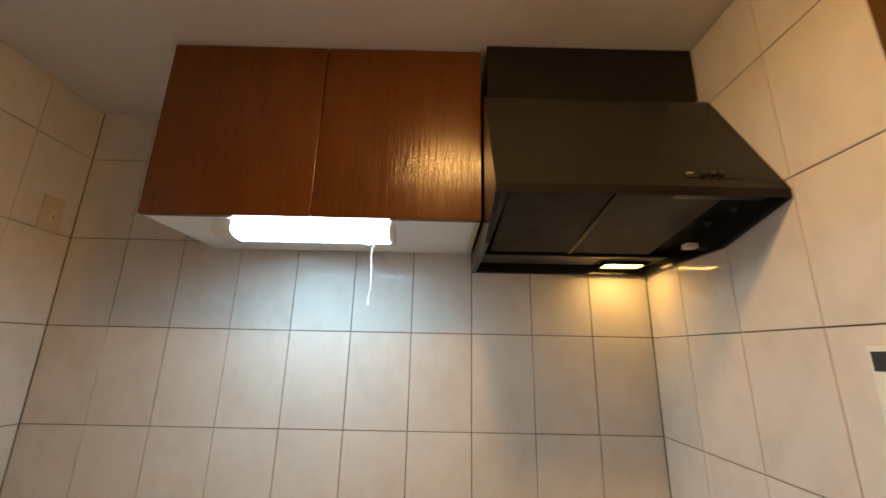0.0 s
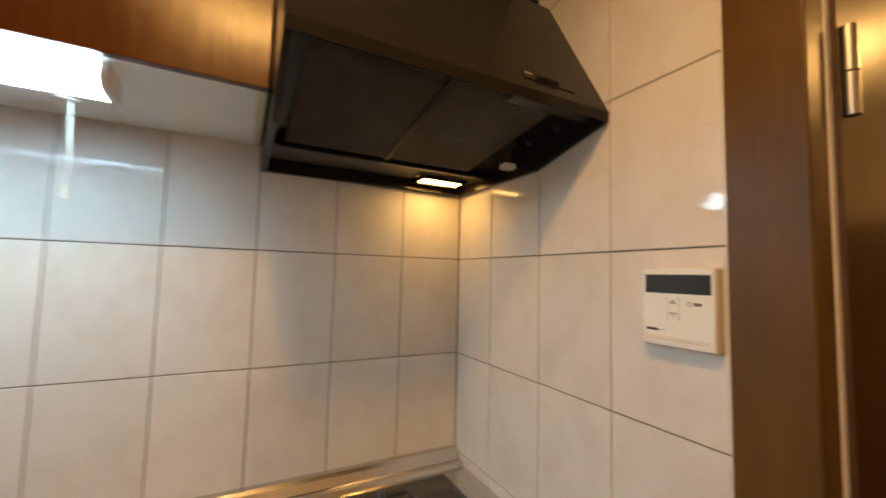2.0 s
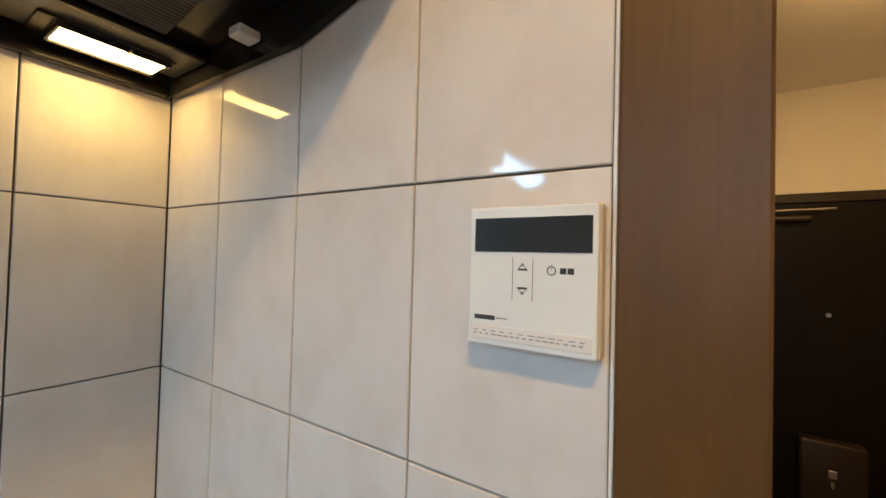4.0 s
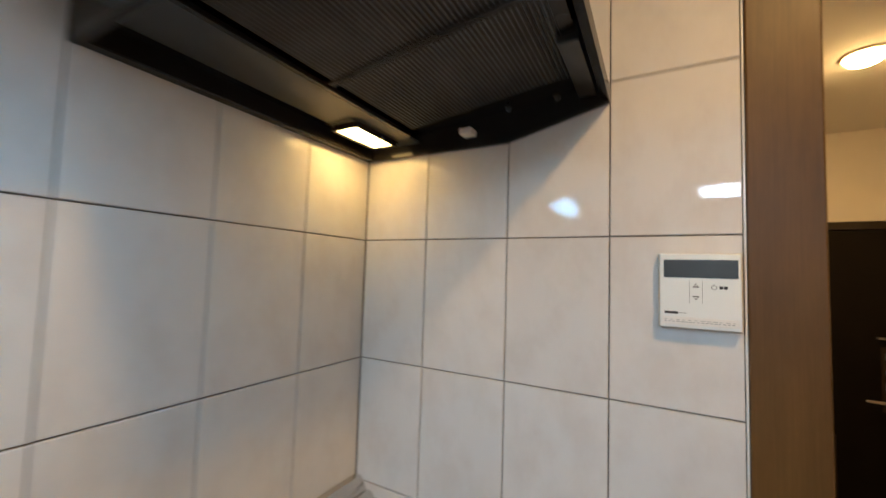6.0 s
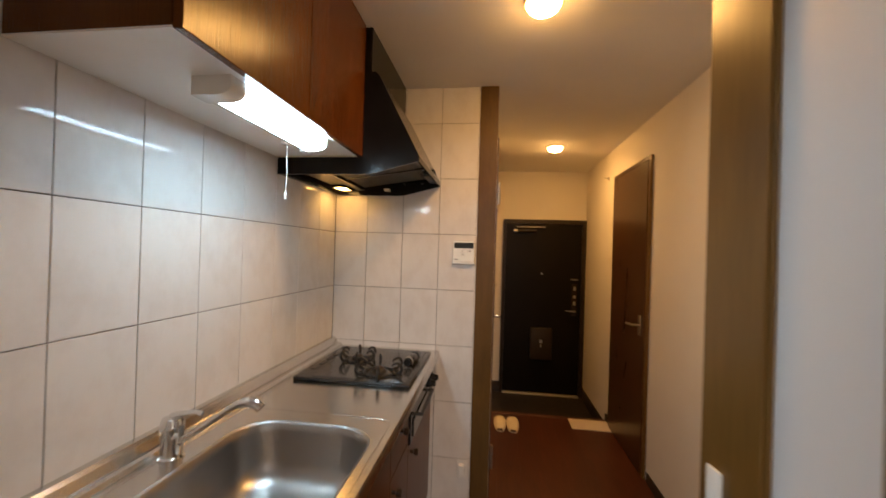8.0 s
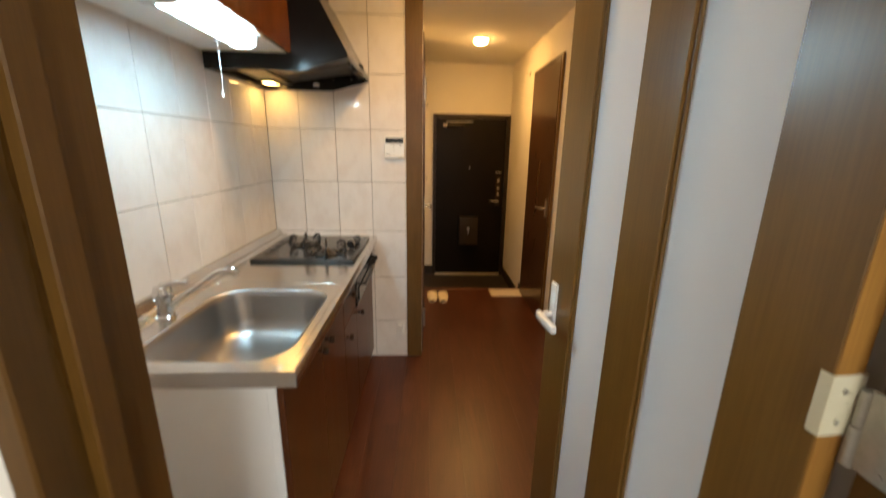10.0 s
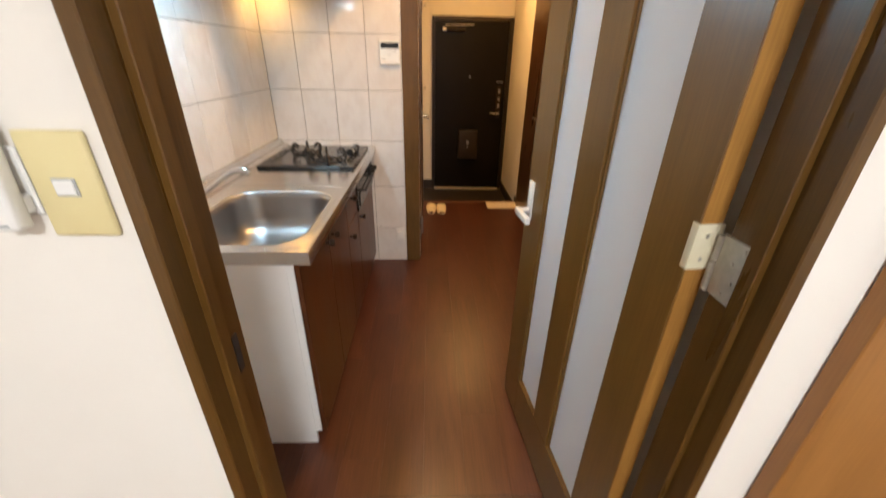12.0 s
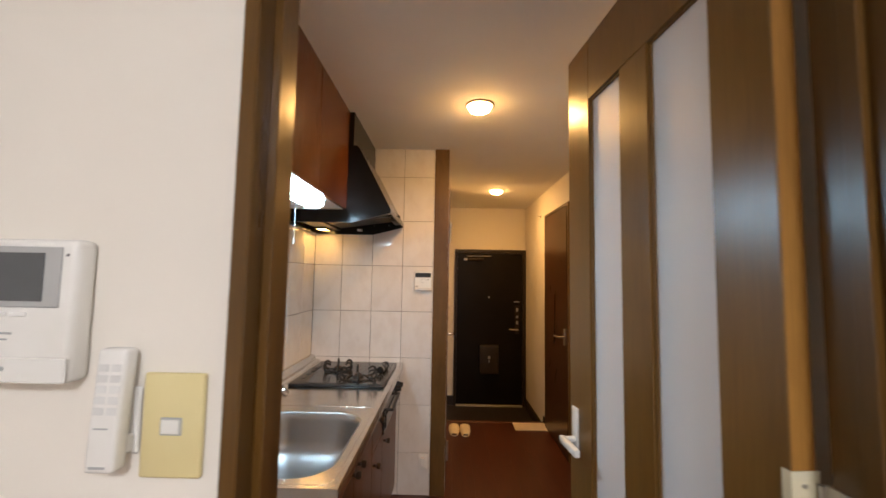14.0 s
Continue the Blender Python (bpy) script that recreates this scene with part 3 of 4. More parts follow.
bm = tube(bmesh.new(), [(TX, TY, TOPZ + 0.100), (TX, TY - 0.022, TOPZ + 0.110), (TX + 0.004, TY - 0.062, TOPZ + 0.116), (TX + 0.005, TY - 0.078, TOPZ + 0.112)], [0.012, 0.008, 0.006, 0.008], 10)
part("lever", bm, M_CHROME, tap, "", True)

# gas hob
RBX, RBY, FBX, FBY = -0.335, -0.275, -0.495, -0.425
HX0, HX1, HY0, HY1 = -0.605, -0.09, -0.578, -0.098
hob = thing("gas_hob", (-0.34, -0.34, TOPZ), "black two-burner gas hob with wire pan supports", "hob")
bm = cube(HX0, HX1, HY0, HY1, TOPZ, TOPZ + 0.016, 0.006, 3)
part("plate", bm, M_BLACK, hob, "", True)
part("glass", cube(HX0 + 0.02, HX1 - 0.02, HY0 + 0.02, HY1 - 0.075, TOPZ + 0.0155, TOPZ + 0.018, 0.001), material("grey_glass", (0.045, 0.042, 0.04), 0.16, second=(0.035, 0.032, 0.03)), hob, "dark grey glossy plate")
for k in range(4):
    part("vent_slot", cube(-0.5 + 0.075 * k, -0.445 + 0.075 * k, -0.145, -0.125, TOPZ + 0.0155, TOPZ + 0.0185, 0.001), M_IRON, hob)
for bx, by, q in ((RBX, RBY, 1.0), (FBX, FBY, 1.25)):
    z = TOPZ + 0.018
    bur = part("burner", lathe(bmesh.new(), (bx, by, z), [(0.046, 0), (0.044, 0.004), (0.030, 0.006), (0.028, 0.014), (0.025, 0.017), (0.022, 0.020), (0.001, 0.021)], 28), M_IRON, hob, "", True)
    part("burner_cap", lathe(bmesh.new(), (bx, by, z + 0.0205), [(0.019, 0), (0.019, 0.004), (0.012, 0.007), (0.001, 0.0075)], 20), M_COPPER, bur, "worn coppery burner cap", True)
    part("ignition_pin", tube(bmesh.new(), [(bx + 0.031, by + 0.008, z + 0.004), (bx + 0.031, by + 0.008, z + 0.018)], 0.0018, 6), M_COPPER, bur)
    ring = [(bx + 0.050 * q * math.cos(2 * math.pi * k / 20), by + 0.050 * q * math.sin(2 * math.pi * k / 20), z + 0.005) for k in range(21)]
    part("pan_ring", tube(bmesh.new(), ring, 0.0042, 6, False), M_IRON, bur, "black pan support ring", True)
    for k in range(6):
        a = 2 * math.pi * k / 6 + 0.25
        c, s = math.cos(a), math.sin(a)
        line = [(bx + r * q * c, by + r * q * s, z + h) for r, h in ((0.050, 0.006), (0.066, 0.007), (0.080, 0.014), (0.087, 0.029), (0.082, 0.046), (0.068, 0.052), (0.054, 0.046), (0.049, 0.037))]
        part("prong", tube(bmesh.new(), line, [0.006, 0.0068, 0.007, 0.007, 0.0065, 0.006, 0.005, 0.004], 8), M_IRON, bur, "", True)
# oven-like grill front under the hob, with its controls
gr = thing("gas_grill", (-0.29, UF, 0.6), "black fish grill front with a bar handle and knobs", "grill")
part("front", cube(-0.558, UX1 - GAP, UF - 0.008, UF + 0.01, 0.592, 0.784, 0.003, 2), M_BLACK, gr)
part("window", cube(-0.52, -0.20, UF - 0.013, UF - 0.007, 0.61, 0.68, 0.002), M_SCREEN, gr)
bm = tube(bmesh.new(), [(-0.50, UF - 0.008, 0.695), (-0.50, UF - 0.04, 0.697), (-0.22, UF - 0.04, 0.697), (-0.22, UF - 0.008, 0.695)], 0.008, 8)
part("handle", bm, M_IRON, gr, "", True)
for x in (-0.15, -0.06):
    part("knob", lathe(bmesh.new(), (x, UF - 0.008, 0.705), [(0.021, 0), (0.021, -0.01), (0.016, -0.014), (0.015, -0.034), (0.012, -0.037), (0.001, -0.037)], 18, "y"), M_BLACK, gr, "", True)
# small canister lying on the hob
can = thing("canister", (-0.31, -0.537, TOPZ + 0.018), "small black canister with a silvery band lying on the hob", "canister")
axis = [(-0.400, -0.522), (-0.262, -0.537)]
cz = TOPZ + 0.018 + 0.0225
def along(k):
    return (axis[0][0] + k * (axis[1][0] - axis[0][0]), axis[0][1] + k * (axis[1][1] - axis[0][1]), cz)
part("body", tube(bmesh.new(), [along(0), along(0.04), along(0.75), along(0.8), along(0.82), along(1.0)], [0.016, 0.0195, 0.0195, 0.017, 0.0225, 0.0215], 18), M_BLACK, can, "", True)
part("label", tube(bmesh.new(), [along(0.1), along(0.22)], 0.0199, 18, False), M_SATIN, can, "silvery label band", True)

# ---- kitchen: wall cabinet ----
CX0, CX1, CF, CB = -1.492, -0.603, -0.362, 1.737
wc = thing("wall_cabinet", (-1.05, -0.18, CB), "glossy reddish-brown wooden wall cabinet with two doors", "cabinet")
part("body", cube(CX0 + 0.001, CX1 - 0.001, CF + 0.02, -0.002, CB, CEIL - 0.001, 0.001), M_CAB, wc)
part("underside", cube(CX0 + 0.002, CX1 - 0.002, CF + 0.004, -0.002, CB - 0.004, CB - 0.0002), M_PANEL, wc, "white underside")
part("raw_edge", cube(CX1 - 0.018, CX1 - 0.003, CF + 0.02, -0.003, CB - 0.0065, CB - 0.0042), M_IVORY, wc, "pale raw board edge")
for x0, x1 in ((CX0, -1.047), (-1.047, CX1)):
    part("door", cube(x0 + 0.0012, x1 - 0.0012, CF, CF + 0.019, CB - 0.006, CEIL - 0.004, 0.0018, 2), M_CAB, wc)

# tube light under it
tl = thing("kitchen_tube_light", (-1.08, -0.28, CB - 0.004), "white tube light with a glowing cover and pull cord, switched on", "lamp")
LZ = CB - 0.004
def lamp_outline(y0, y1, drop, grow):
    pts = [(y0 - grow, LZ), (y0 - grow, LZ - drop * 0.55)]
    for k in range(1, 8):
        a = math.pi / 2 * k / 7
        pts.append((y0 - grow + (y1 - y0) * 0.42 * (1 - math.cos(a)), LZ - drop * 0.55 - drop * 0.45 * math.sin(a)))
    pts += [(y1 + grow, LZ - drop), (y1 + grow, LZ)]
    return pts
for x0, x1 in ((-1.318, -1.268), (-0.848, -0.836)):
    part("end_cap", extrude_x(bmesh.new(), x0, x1, lamp_outline(-0.322, -0.232, 0.042, 0.002)), M_WHITE, tl, "", True)
part("housing", cube(-1.268, -0.848, -0.250, -0.231, LZ - 0.037, LZ, 0.002), M_WHITE, tl)
cover = [(-0.2505, LZ - 0.002), (-0.318, LZ - 0.002), (-0.320, LZ - 0.016)]
for k in range(1, 9):
    a = math.pi / 2 * k / 8
    cover.append((-0.320 + 0.046 * (1 - math.cos(a)), LZ - 0.016 - 0.023 * math.sin(a)))
cover.append((-0.2505, LZ - 0.039))
part("cover", extrude_x(bmesh.new(), -1.268, -0.848, cover), M_TUBE, tl, "bright white glowing cover", True)
sw = part("cord_switch", cube(-0.930, -0.900, -0.231, -0.210, LZ - 0.040, LZ - 0.016, 0.003, 2), M_WHITE, tl)
bm = bmesh.new()
tube(bm, [(-0.909, -0.219, LZ - 0.04), (-0.907, -0.219, LZ - 0.09), (-0.904, -0.219, LZ - 0.15), (-0.909, -0.219, LZ - 0.190)], 0.0011, 6)
tube(bm, [(-0.909, -0.219, LZ - 0.188), (-0.909, -0.219, LZ - 0.210)], [0.003, 0.0045], 8)
part("pull_cord", bm, M_WHITE, sw, "thin white cord with a bead", True)

# ---- range hood ----
RX0, RX1 = -0.600, -0.004
hood = thing("range_hood", (-0.3, -0.3, 1.66), "black sloping range hood with filter and lit lamp", "range hood")
for x0, x1 in ((RX0, RX0 + 0.012), (RX1 - 0.012, RX1)):
    shell = extrude_x(bmesh.new(), x0, x1, [(-0.003, 2.07), (-0.003, 1.664), (-0.385, 1.664), (-0.588, 1.716), (-0.590, 1.735), (-0.420, 2.055), (-0.405, 2.07)])
    part("side_plate", shell, M_HOOD, hood)
bm = extrude_x(bmesh.new(), RX0 + 0.012, RX1 - 0.012, [(-0.590, 1.735), (-0.420, 2.055), (-0.405, 2.07), (-0.003, 2.07), (-0.003, 2.06), (-0.400, 2.06), (-0.410, 2.05), (-0.578, 1.735), (-0.574, 1.722), (-0.588, 1.716)])
part("front", bm, M_HOOD, hood, "sloping black front panel")
part("duct_cover", cube(RX0 + 0.012, RX1, -0.384, -0.003, 2.072, CEIL - 0.001, 0.002), M_HOOD, hood)
part("back_edge", cube(RX0 + 0.012, RX1 - 0.012, -0.025, -0.003, 1.664, 1.70, 0.002), M_HOOD, hood)
fil = bmesh.new()
fx0, fx1 = RX0 + 0.04, RX1 - 0.085
ya, za, yb, zb = -0.560, 1.742, -0.172, 1.693
extrude_x(fil, RX0 + 0.014, RX1 - 0.014, [(ya, za + 0.004), (yb + 0.147, zb + 0.004), (yb + 0.147, zb + 0.012), (ya, za + 0.012)])
part("inner_plate", fil, M_HOOD, hood)
n_rib = 46
for a, b in ((fx0, (fx0 + fx1) / 2 - 0.007), ((fx0 + fx1) / 2 + 0.007, fx1)):
    fr = bmesh.new()
    line = []
    for k in range(n_rib * 4):
        u = k / (n_rib * 4)
        line.append((ya + 0.02 + u * (yb - ya - 0.04), za + 0.001 + u * (zb - za) + (0.0028 if k % 4 in (1, 2) else 0.0)))
    lo = [fr.verts.new((a, y, z)) for y, z in line]
    hi = [fr.verts.new((b, y, z)) for y, z in line]
    for i in range(len(line) - 1):
        fr.faces.new((lo[i], lo[i + 1], hi[i + 1], hi[i]))
    part("filter", fr, M_MESH, hood, "grey ribbed grease filter")
bm = extrude_x(bmesh.new(), (fx0 + fx1) / 2 - 0.0068, (fx0 + fx1) / 2 + 0.0068, [(ya + 0.01, za + 0.002), (yb - 0.01, zb + 0.002), (yb - 0.01, zb - 0.0015), (ya + 0.01, za - 0.0015)])
part("filter_bar", bm, M_HOOD, hood)
part("filter_frame", cube(RX0 + 0.03, fx1 + 0.02, -0.180, -0.169, 1.687, 1.695, 0.001), M_HOOD, hood)
part("lamp_plate", cube(RX0 + 0.016, RX1 - 0.016, -0.1685, -0.058, 1.6895, 1.6955, 0.001), M_BOX, hood, "dark satin plate round the lamp")
lampbox = part("lamp_housing", cube(-0.208, -0.046, -0.128, -0.052, 1.6862, 1.6893, 0.001), M_HOOD, hood)
for x0, x1, y0, y1 in ((-0.188, -0.1845, -0.124, -0.054), (-0.1845, -0.052, -0.124, -0.1205), (-0.1845, -0.052, -0.0575, -0.054)):
    part("lamp_lip", cube(x0, x1, y0, y1, 1.678, 1.6863), M_HOOD, lampbox)
part("lamp_clip", cube(-0.109, -0.1055, -0.1285, -0.110, 1.6775, 1.6815, 0.0006), M_SATIN, lampbox, "small metal clip")
part("lamp_lens", cube(-0.184, -0.106, -0.120, -0.058, 1.6815, 1.6863), M_HBULB, lampbox, "lit warm lamp lens")
# this end is given its own glow to throw light on the end wall
part("lamp_cover", cube(-0.1045, -0.056, -0.120, -0.058, 1.682, 1.6863), M_HCOVER, lampbox, "pale end of the lamp cover with an added glow")
part("filter_catch", cube(-0.050, -0.018, -0.318, -0.288, 1.684, 1.698, 0.003, 2), M_WHITE, hood, "white plastic filter catch")
part("switch_box", cube(-0.215, -0.019, -0.566, -0.533, 1.730, 1.763, 0.003, 2), M_BOX, hood, "grey switch box behind the front edge", True)
for x, y in ((-0.055, -0.50), (-0.045, -0.40)):
    part("screw", lathe(bmesh.new(), (x, y, 1.735 if y < -0.5 else 1.722), [(0.006, 0.004), (0.006, 0.0), (0.004, -0.004), (0.001, -0.0045)], 10), M_IRON, hood, "", True)
def slope_pt(x, u, off):
    """A point on the sloping front: u from 0 at its lower edge to 1 at the top."""
    n = Vector((0, -0.883, 0.469))
    return Vector((x, -0.590 + 0.17 * u, 1.735 + 0.32 * u)) + off * n
def slope_box(x0, x1, u0, u1, h, bevel=0.001):
    bm = bmesh.new()
    vs = [bm.verts.new(slope_pt(x, u, o)) for x in (x0, x1) for u in (u0, u1) for o in (-0.001, h)]
    for q in ((0, 1, 3, 2), (4, 6, 7, 5), (0, 4, 5, 1), (2, 3, 7, 6), (0, 2, 6, 4), (1, 5, 7, 3)):
        bm.faces.new([vs[i] for i in q])
    if bevel:
        bmesh.ops.bevel(bm, geom=bm.edges[:], offset=bevel, segments=1, affect="EDGES")
    return bm
ctrl = part("control_strip", slope_box(-0.205, -0.085, 0.075, 0.135, 0.002), M_HOOD, hood)
part("switch_plate", slope_box(-0.200, -0.184, 0.112, 0.122, 0.0032), M_GREYPL, ctrl, "small pale maker plate")
for x in (-0.165, -0.147, -0.129):
    part("button", slope_box(x - 0.0062, x + 0.0062, 0.086, 0.124, 0.009, 0.0025), M_BLACK, ctrl)

# ---- things on the tiled walls ----
ctl = thing("water_heater_control", (-0.012, -0.732, 1.30), "white water heater control panel with dark display on the tiles", "control panel")
part("back_box", cube(-0.001, -0.016, -0.668, -0.7855, 1.302, 1.428, 0.003, 2), M_BEIGE, ctl)
part("face", cube(-0.016, -0.021, -0.670, -0.7835, 1.303, 1.427, 0.002, 2), M_FACE, ctl)
part("display", cube(-0.021, -0.0218, -0.676, -0.779, 1.387, 1.417), M_SCREEN, ctl, "dark display")
bm = bmesh.new()
for y, up in ((-0.722, 1), ):
    for zc, s in ((1.374, 1), (1.354, -1)):
        tri = [(-0.0212, y + a, zc + b * s) for a, b in ((0.004, -0.002), (-0.004, -0.002), (0, 0.003), (0.004, -0.002), (-0.004, -0.002))]
        tube(bm, tri, 0.0009, 4, False)
for y in (-0.713, -0.731):
    box(bm, -0.021, -0.0213, y - 0.0002, y + 0.0002, 1.345, 1.382)
part("arrow_marks", bm, M_DARKINK, ctl)
bm = bmesh.new()
ring = [(-0.0213, -0.747 + 0.0035 * math.cos(2 * math.pi * k / 16), 1.372 + 0.0035 * math.sin(2 * math.pi * k / 16)) for k in range(17)]
tube(bm, ring, 0.0004, 5, False)
box(bm, -0.021, -0.0214, -0.7472, -0.7468, 1.373, 1.377)
for k in range(2):
    box(bm, -0.021, -0.0214, -0.754 - 0.006 * k, -0.759 - 0.006 * k, 1.3695, 1.3745)
part("power_mark", bm, M_DARKINK, ctl)
part("maker_bar", cube(-0.021, -0.0214, -0.677, -0.697, 1.326, 1.330), M_DARKINK, ctl)
part("text_bar", cube(-0.021, -0.0213, -0.698, -0.709, 1.3275, 1.3288), M_INK, ctl)
bm = cube(-0.021, -0.0222, -0.674, -0.780, 1.3085, 1.3215, 0.0005)
part("flap_edge", bm, M_WHITE, ctl)
bm = bmesh.new()
random.seed(4)
for zrow, z1, step in ((1.3160, 1.3170, 0.0085), (1.3128, 1.3142, 0.0058)):
    y = -0.677
    while y > -0.772:
        w = random.uniform(0.4, 0.85) * step
        box(bm, -0.0221, -0.0225, y, y - w, zrow, z1)
        y -= step
part("flap_text", bm, M_INK, ctl)

out1 = thing("wall_outlet", (0, -0.749, 0.16), "small white socket outlet low on the tiled wall", "outlet")
part("plate", cube(-0.001, -0.008, -0.722, -0.778, 0.166, 0.262, 0.003, 2), M_WHITE, out1)
part("socket", cube(-0.008, -0.028, -0.734, -0.765, 0.19, 0.24, 0.004, 2), M_WHITE, out1)
out2 = thing("wall_plate", (LEFT, -0.09, 1.76), "beige socket plate high on the tiled wall", "outlet")
part("plate", cube(LEFT + 0.001, LEFT + 0.008, -0.055, -0.125, 1.757, 1.873, 0.002, 2), M_BEIGE, out2)
part("socket", cube(LEFT + 0.008, LEFT + 0.0095, -0.077, -0.103, 1.785, 1.83, 0.001), M_IVORY, out2)
part("slot", cube(LEFT + 0.0095, LEFT + 0.0098, -0.085, -0.088, 1.80, 1.81), M_DARKINK, out2)

# ---- things on the room wall ----
RS = ROOM_SIDE
swp = thing("light_switch", (RS, -0.568, 1.158), "yellowed square switch plate with one rocker", "switch")
part("plate", cube(RS - 0.001, RS - 0.009, -0.5395, -0.6105, 1.160, 1.277, 0.0035, 3), M_CREAM, swp, "", True)
rk = part("rocker_frame", cube(RS - 0.009, RS - 0.0105, -0.5625, -0.5875, 1.208, 1.228, 0.0008), M_GREYPL, swp)
part("rocker", cube(RS - 0.0105, RS - 0.0125, -0.5645, -0.5855, 1.210, 1.226, 0.001), M_WHITE, rk)
rem = thing("remote_control", (RS - 0.03, -0.525, 1.18), "white air conditioner remote control in a wall holder", "remote control")
def tilt(bm):
    """Lean the remote so that its foot stands off the wall."""
    bm.transform(Matrix.Translation((RS - 0.008, 0, 1.306)) @ Matrix.Rotation(radians(3.6), 4, "Y") @ Matrix.Translation((-RS + 0.008, 0, -1.306)))
    return bm
part("body", tilt(cube(RS - 0.008, RS - 0.028, -0.500, -0.533, 1.175, 1.306, 0.005, 3)), M_WHITE, rem, "", True)
for i in range(2):
    for k in range(5):
        key = part("button", tilt(cube(RS - 0.028, RS - 0.0288, -0.5045 - 0.0145 * i, -0.516 - 0.0145 * i, 1.2815 - 0.0115 * k, 1.2895 - 0.0115 * k, 0.0003)), M_KEY, rem, "pale grey key")
        mark = bmesh.new()
        zc, yc = 1.2855 - 0.0115 * k, -0.5102 - 0.0145 * i
        if k in (0, 3):
            box(mark, RS - 0.0287, RS - 0.0291, yc - 0.003, yc + 0.003, zc - 0.0008, zc + 0.0012)
        elif k == 4:
            box(mark, RS - 0.0287, RS - 0.0291, yc - 0.0022, yc + 0.0022, zc - 0.0028, zc - 0.0002)
            box(mark, RS - 0.0287, RS - 0.0291, yc - 0.0012, yc + 0.0012, zc - 0.0002, zc + 0.0022)
        else:
            box(mark, RS - 0.0287, RS - 0.0291, yc - 0.0012, yc + 0.0012, zc - 0.0005, zc + 0.0005)
        part("mark", mark, M_INK, key)
part("text_bar", tilt(cube(RS - 0.028, RS - 0.0284, -0.507, -0.523, 1.2205, 1.2222)), M_INK, rem)
part("maker_bar", tilt(cube(RS - 0.028, RS - 0.0284, -0.507, -0.525, 1.1805, 1.183)), M_INK, rem)
hold = bmesh.new()
box(hold, RS - 0.001, RS - 0.006, -0.502, -0.535, 1.185, 1.26, 0.002)
box(hold, RS - 0.006, RS - 0.018, -0.504, -0.532, 1.19, 1.21, 0.002)
whole("remote_holder", hold, M_WHITE, "white plastic wall holder for the remote control", "holder")
mon = thing("intercom_monitor", (RS, -0.40, 1.266), "white video intercom monitor with grey screen on the wall", "intercom")
part("body", cube(RS - 0.001, RS - 0.030, -0.308, -0.470, 1.267, 1.428, 0.008, 3), M_WHITE, mon, "", True)
part("screen_frame", cube(RS - 0.030, RS - 0.0315, -0.333, -0.455, 1.351, 1.419, 0.001), M_GREYPL, mon, "pale grey screen surround")
part("screen", cube(RS - 0.0315, RS - 0.0325, -0.343, -0.436, 1.358, 1.412), material("grey_screen", (0.10, 0.105, 0.11), 0.15), mon, "dark grey screen")
part("indicator", lathe(bmesh.new(), (RS - 0.030, -0.4605, 1.410), [(0.0016, 0), (0.0014, -0.001)], 10, "x"), M_DARKINK, mon)
for y in (-0.350, -0.376, -0.400):
    part("button", cube(RS - 0.030, RS - 0.0325, y, y - 0.02, 1.341, 1.346, 0.001), M_PANEL, mon)
part("maker_bar", cube(RS - 0.030, RS - 0.0306, -0.380, -0.404, 1.321, 1.3235), M_INK, mon)
part("text_bar", cube(RS - 0.030, RS - 0.0304, -0.388, -0.400, 1.3145, 1.3165), M_INK, mon)
part("lower_flap", cube(RS - 0.030, RS - 0.033, -0.313, -0.470, 1.269, 1.297, 0.002), M_WHITE, mon)
part("flap_grip", cube(RS - 0.033, RS - 0.0345, -0.363, -0.403, 1.282, 1.287, 0.0008), M_GREYPL, mon)
closet = thing("closet_door", (RS, -1.9, 0), "orange-brown wooden closet door on the room wall", "door")
part("panel", cube(RS - 0.004, RS - 0.03, -1.575, -2.4, 0.01, 2.05, 0.003), M_ORANGE, closet)
part("edge_strip", cube(RS - 0.002, RS - 0.034, -1.545, -1.574, 0.0, 2.08, 0.002), M_ORANGE, closet)

# ---- corridor ----
def lever_set(parent, x, y, z, side, reach, mat=M_SATIN):
    """A lever handle on a wall door; side: which way it stands off along y."""
    pl = part("handle_plate", cube(x - 0.02, x + 0.02, y, y + side * 0.008, z - 0.065, z + 0.065, 0.003, 2), mat, parent, "satin metal plate", True)
    bm = tube(bmesh.new(), [(x, y + side * 0.006, z), (x, y + side * 0.045, z), (x + reach * 0.02, y + side * 0.052, z), (x + reach * 0.11, y + side * 0.052, z - 0.004)], [0.010, 0.009, 0.009, 0.007], 10)
    part("lever", bm, mat, pl, "", True)
    return pl

bath = thing("bathroom_door", (0.4, HALL + 0.02, 0), "closed dark brown wooden door in the corridor wall", "door")
part("leaf", cube(0.080, 0.660, HALL - 0.006, HALL + 0.03, 0.008, 1.965, 0.002), M_DOOR, bath)
part("frame_side", cube(0.066, 0.078, HALL - 0.012, HALL + 0.06, 0, 2.0, 0.002), M_DOOR, bath)
structure("trim_bathroom", cube(0.0505, 0.0655, HALL - 0.006, HALL + 0.06, 0, 2.0, 0.001), M_PAPER, "cream strip between post and door frame")
part("frame_side", cube(0.662, 0.698, HALL - 0.014, HALL + 0.06, 0, 2.0, 0.002), M_DOOR, bath)
part("frame_head", cube(0.078, 0.662, HALL - 0.014, HALL + 0.06, 1.968, 2.0, 0.002), M_DOOR, bath)
lever_set(bath, 0.63, HALL - 0.006, 0.93, -1, -1, M_CHROME)
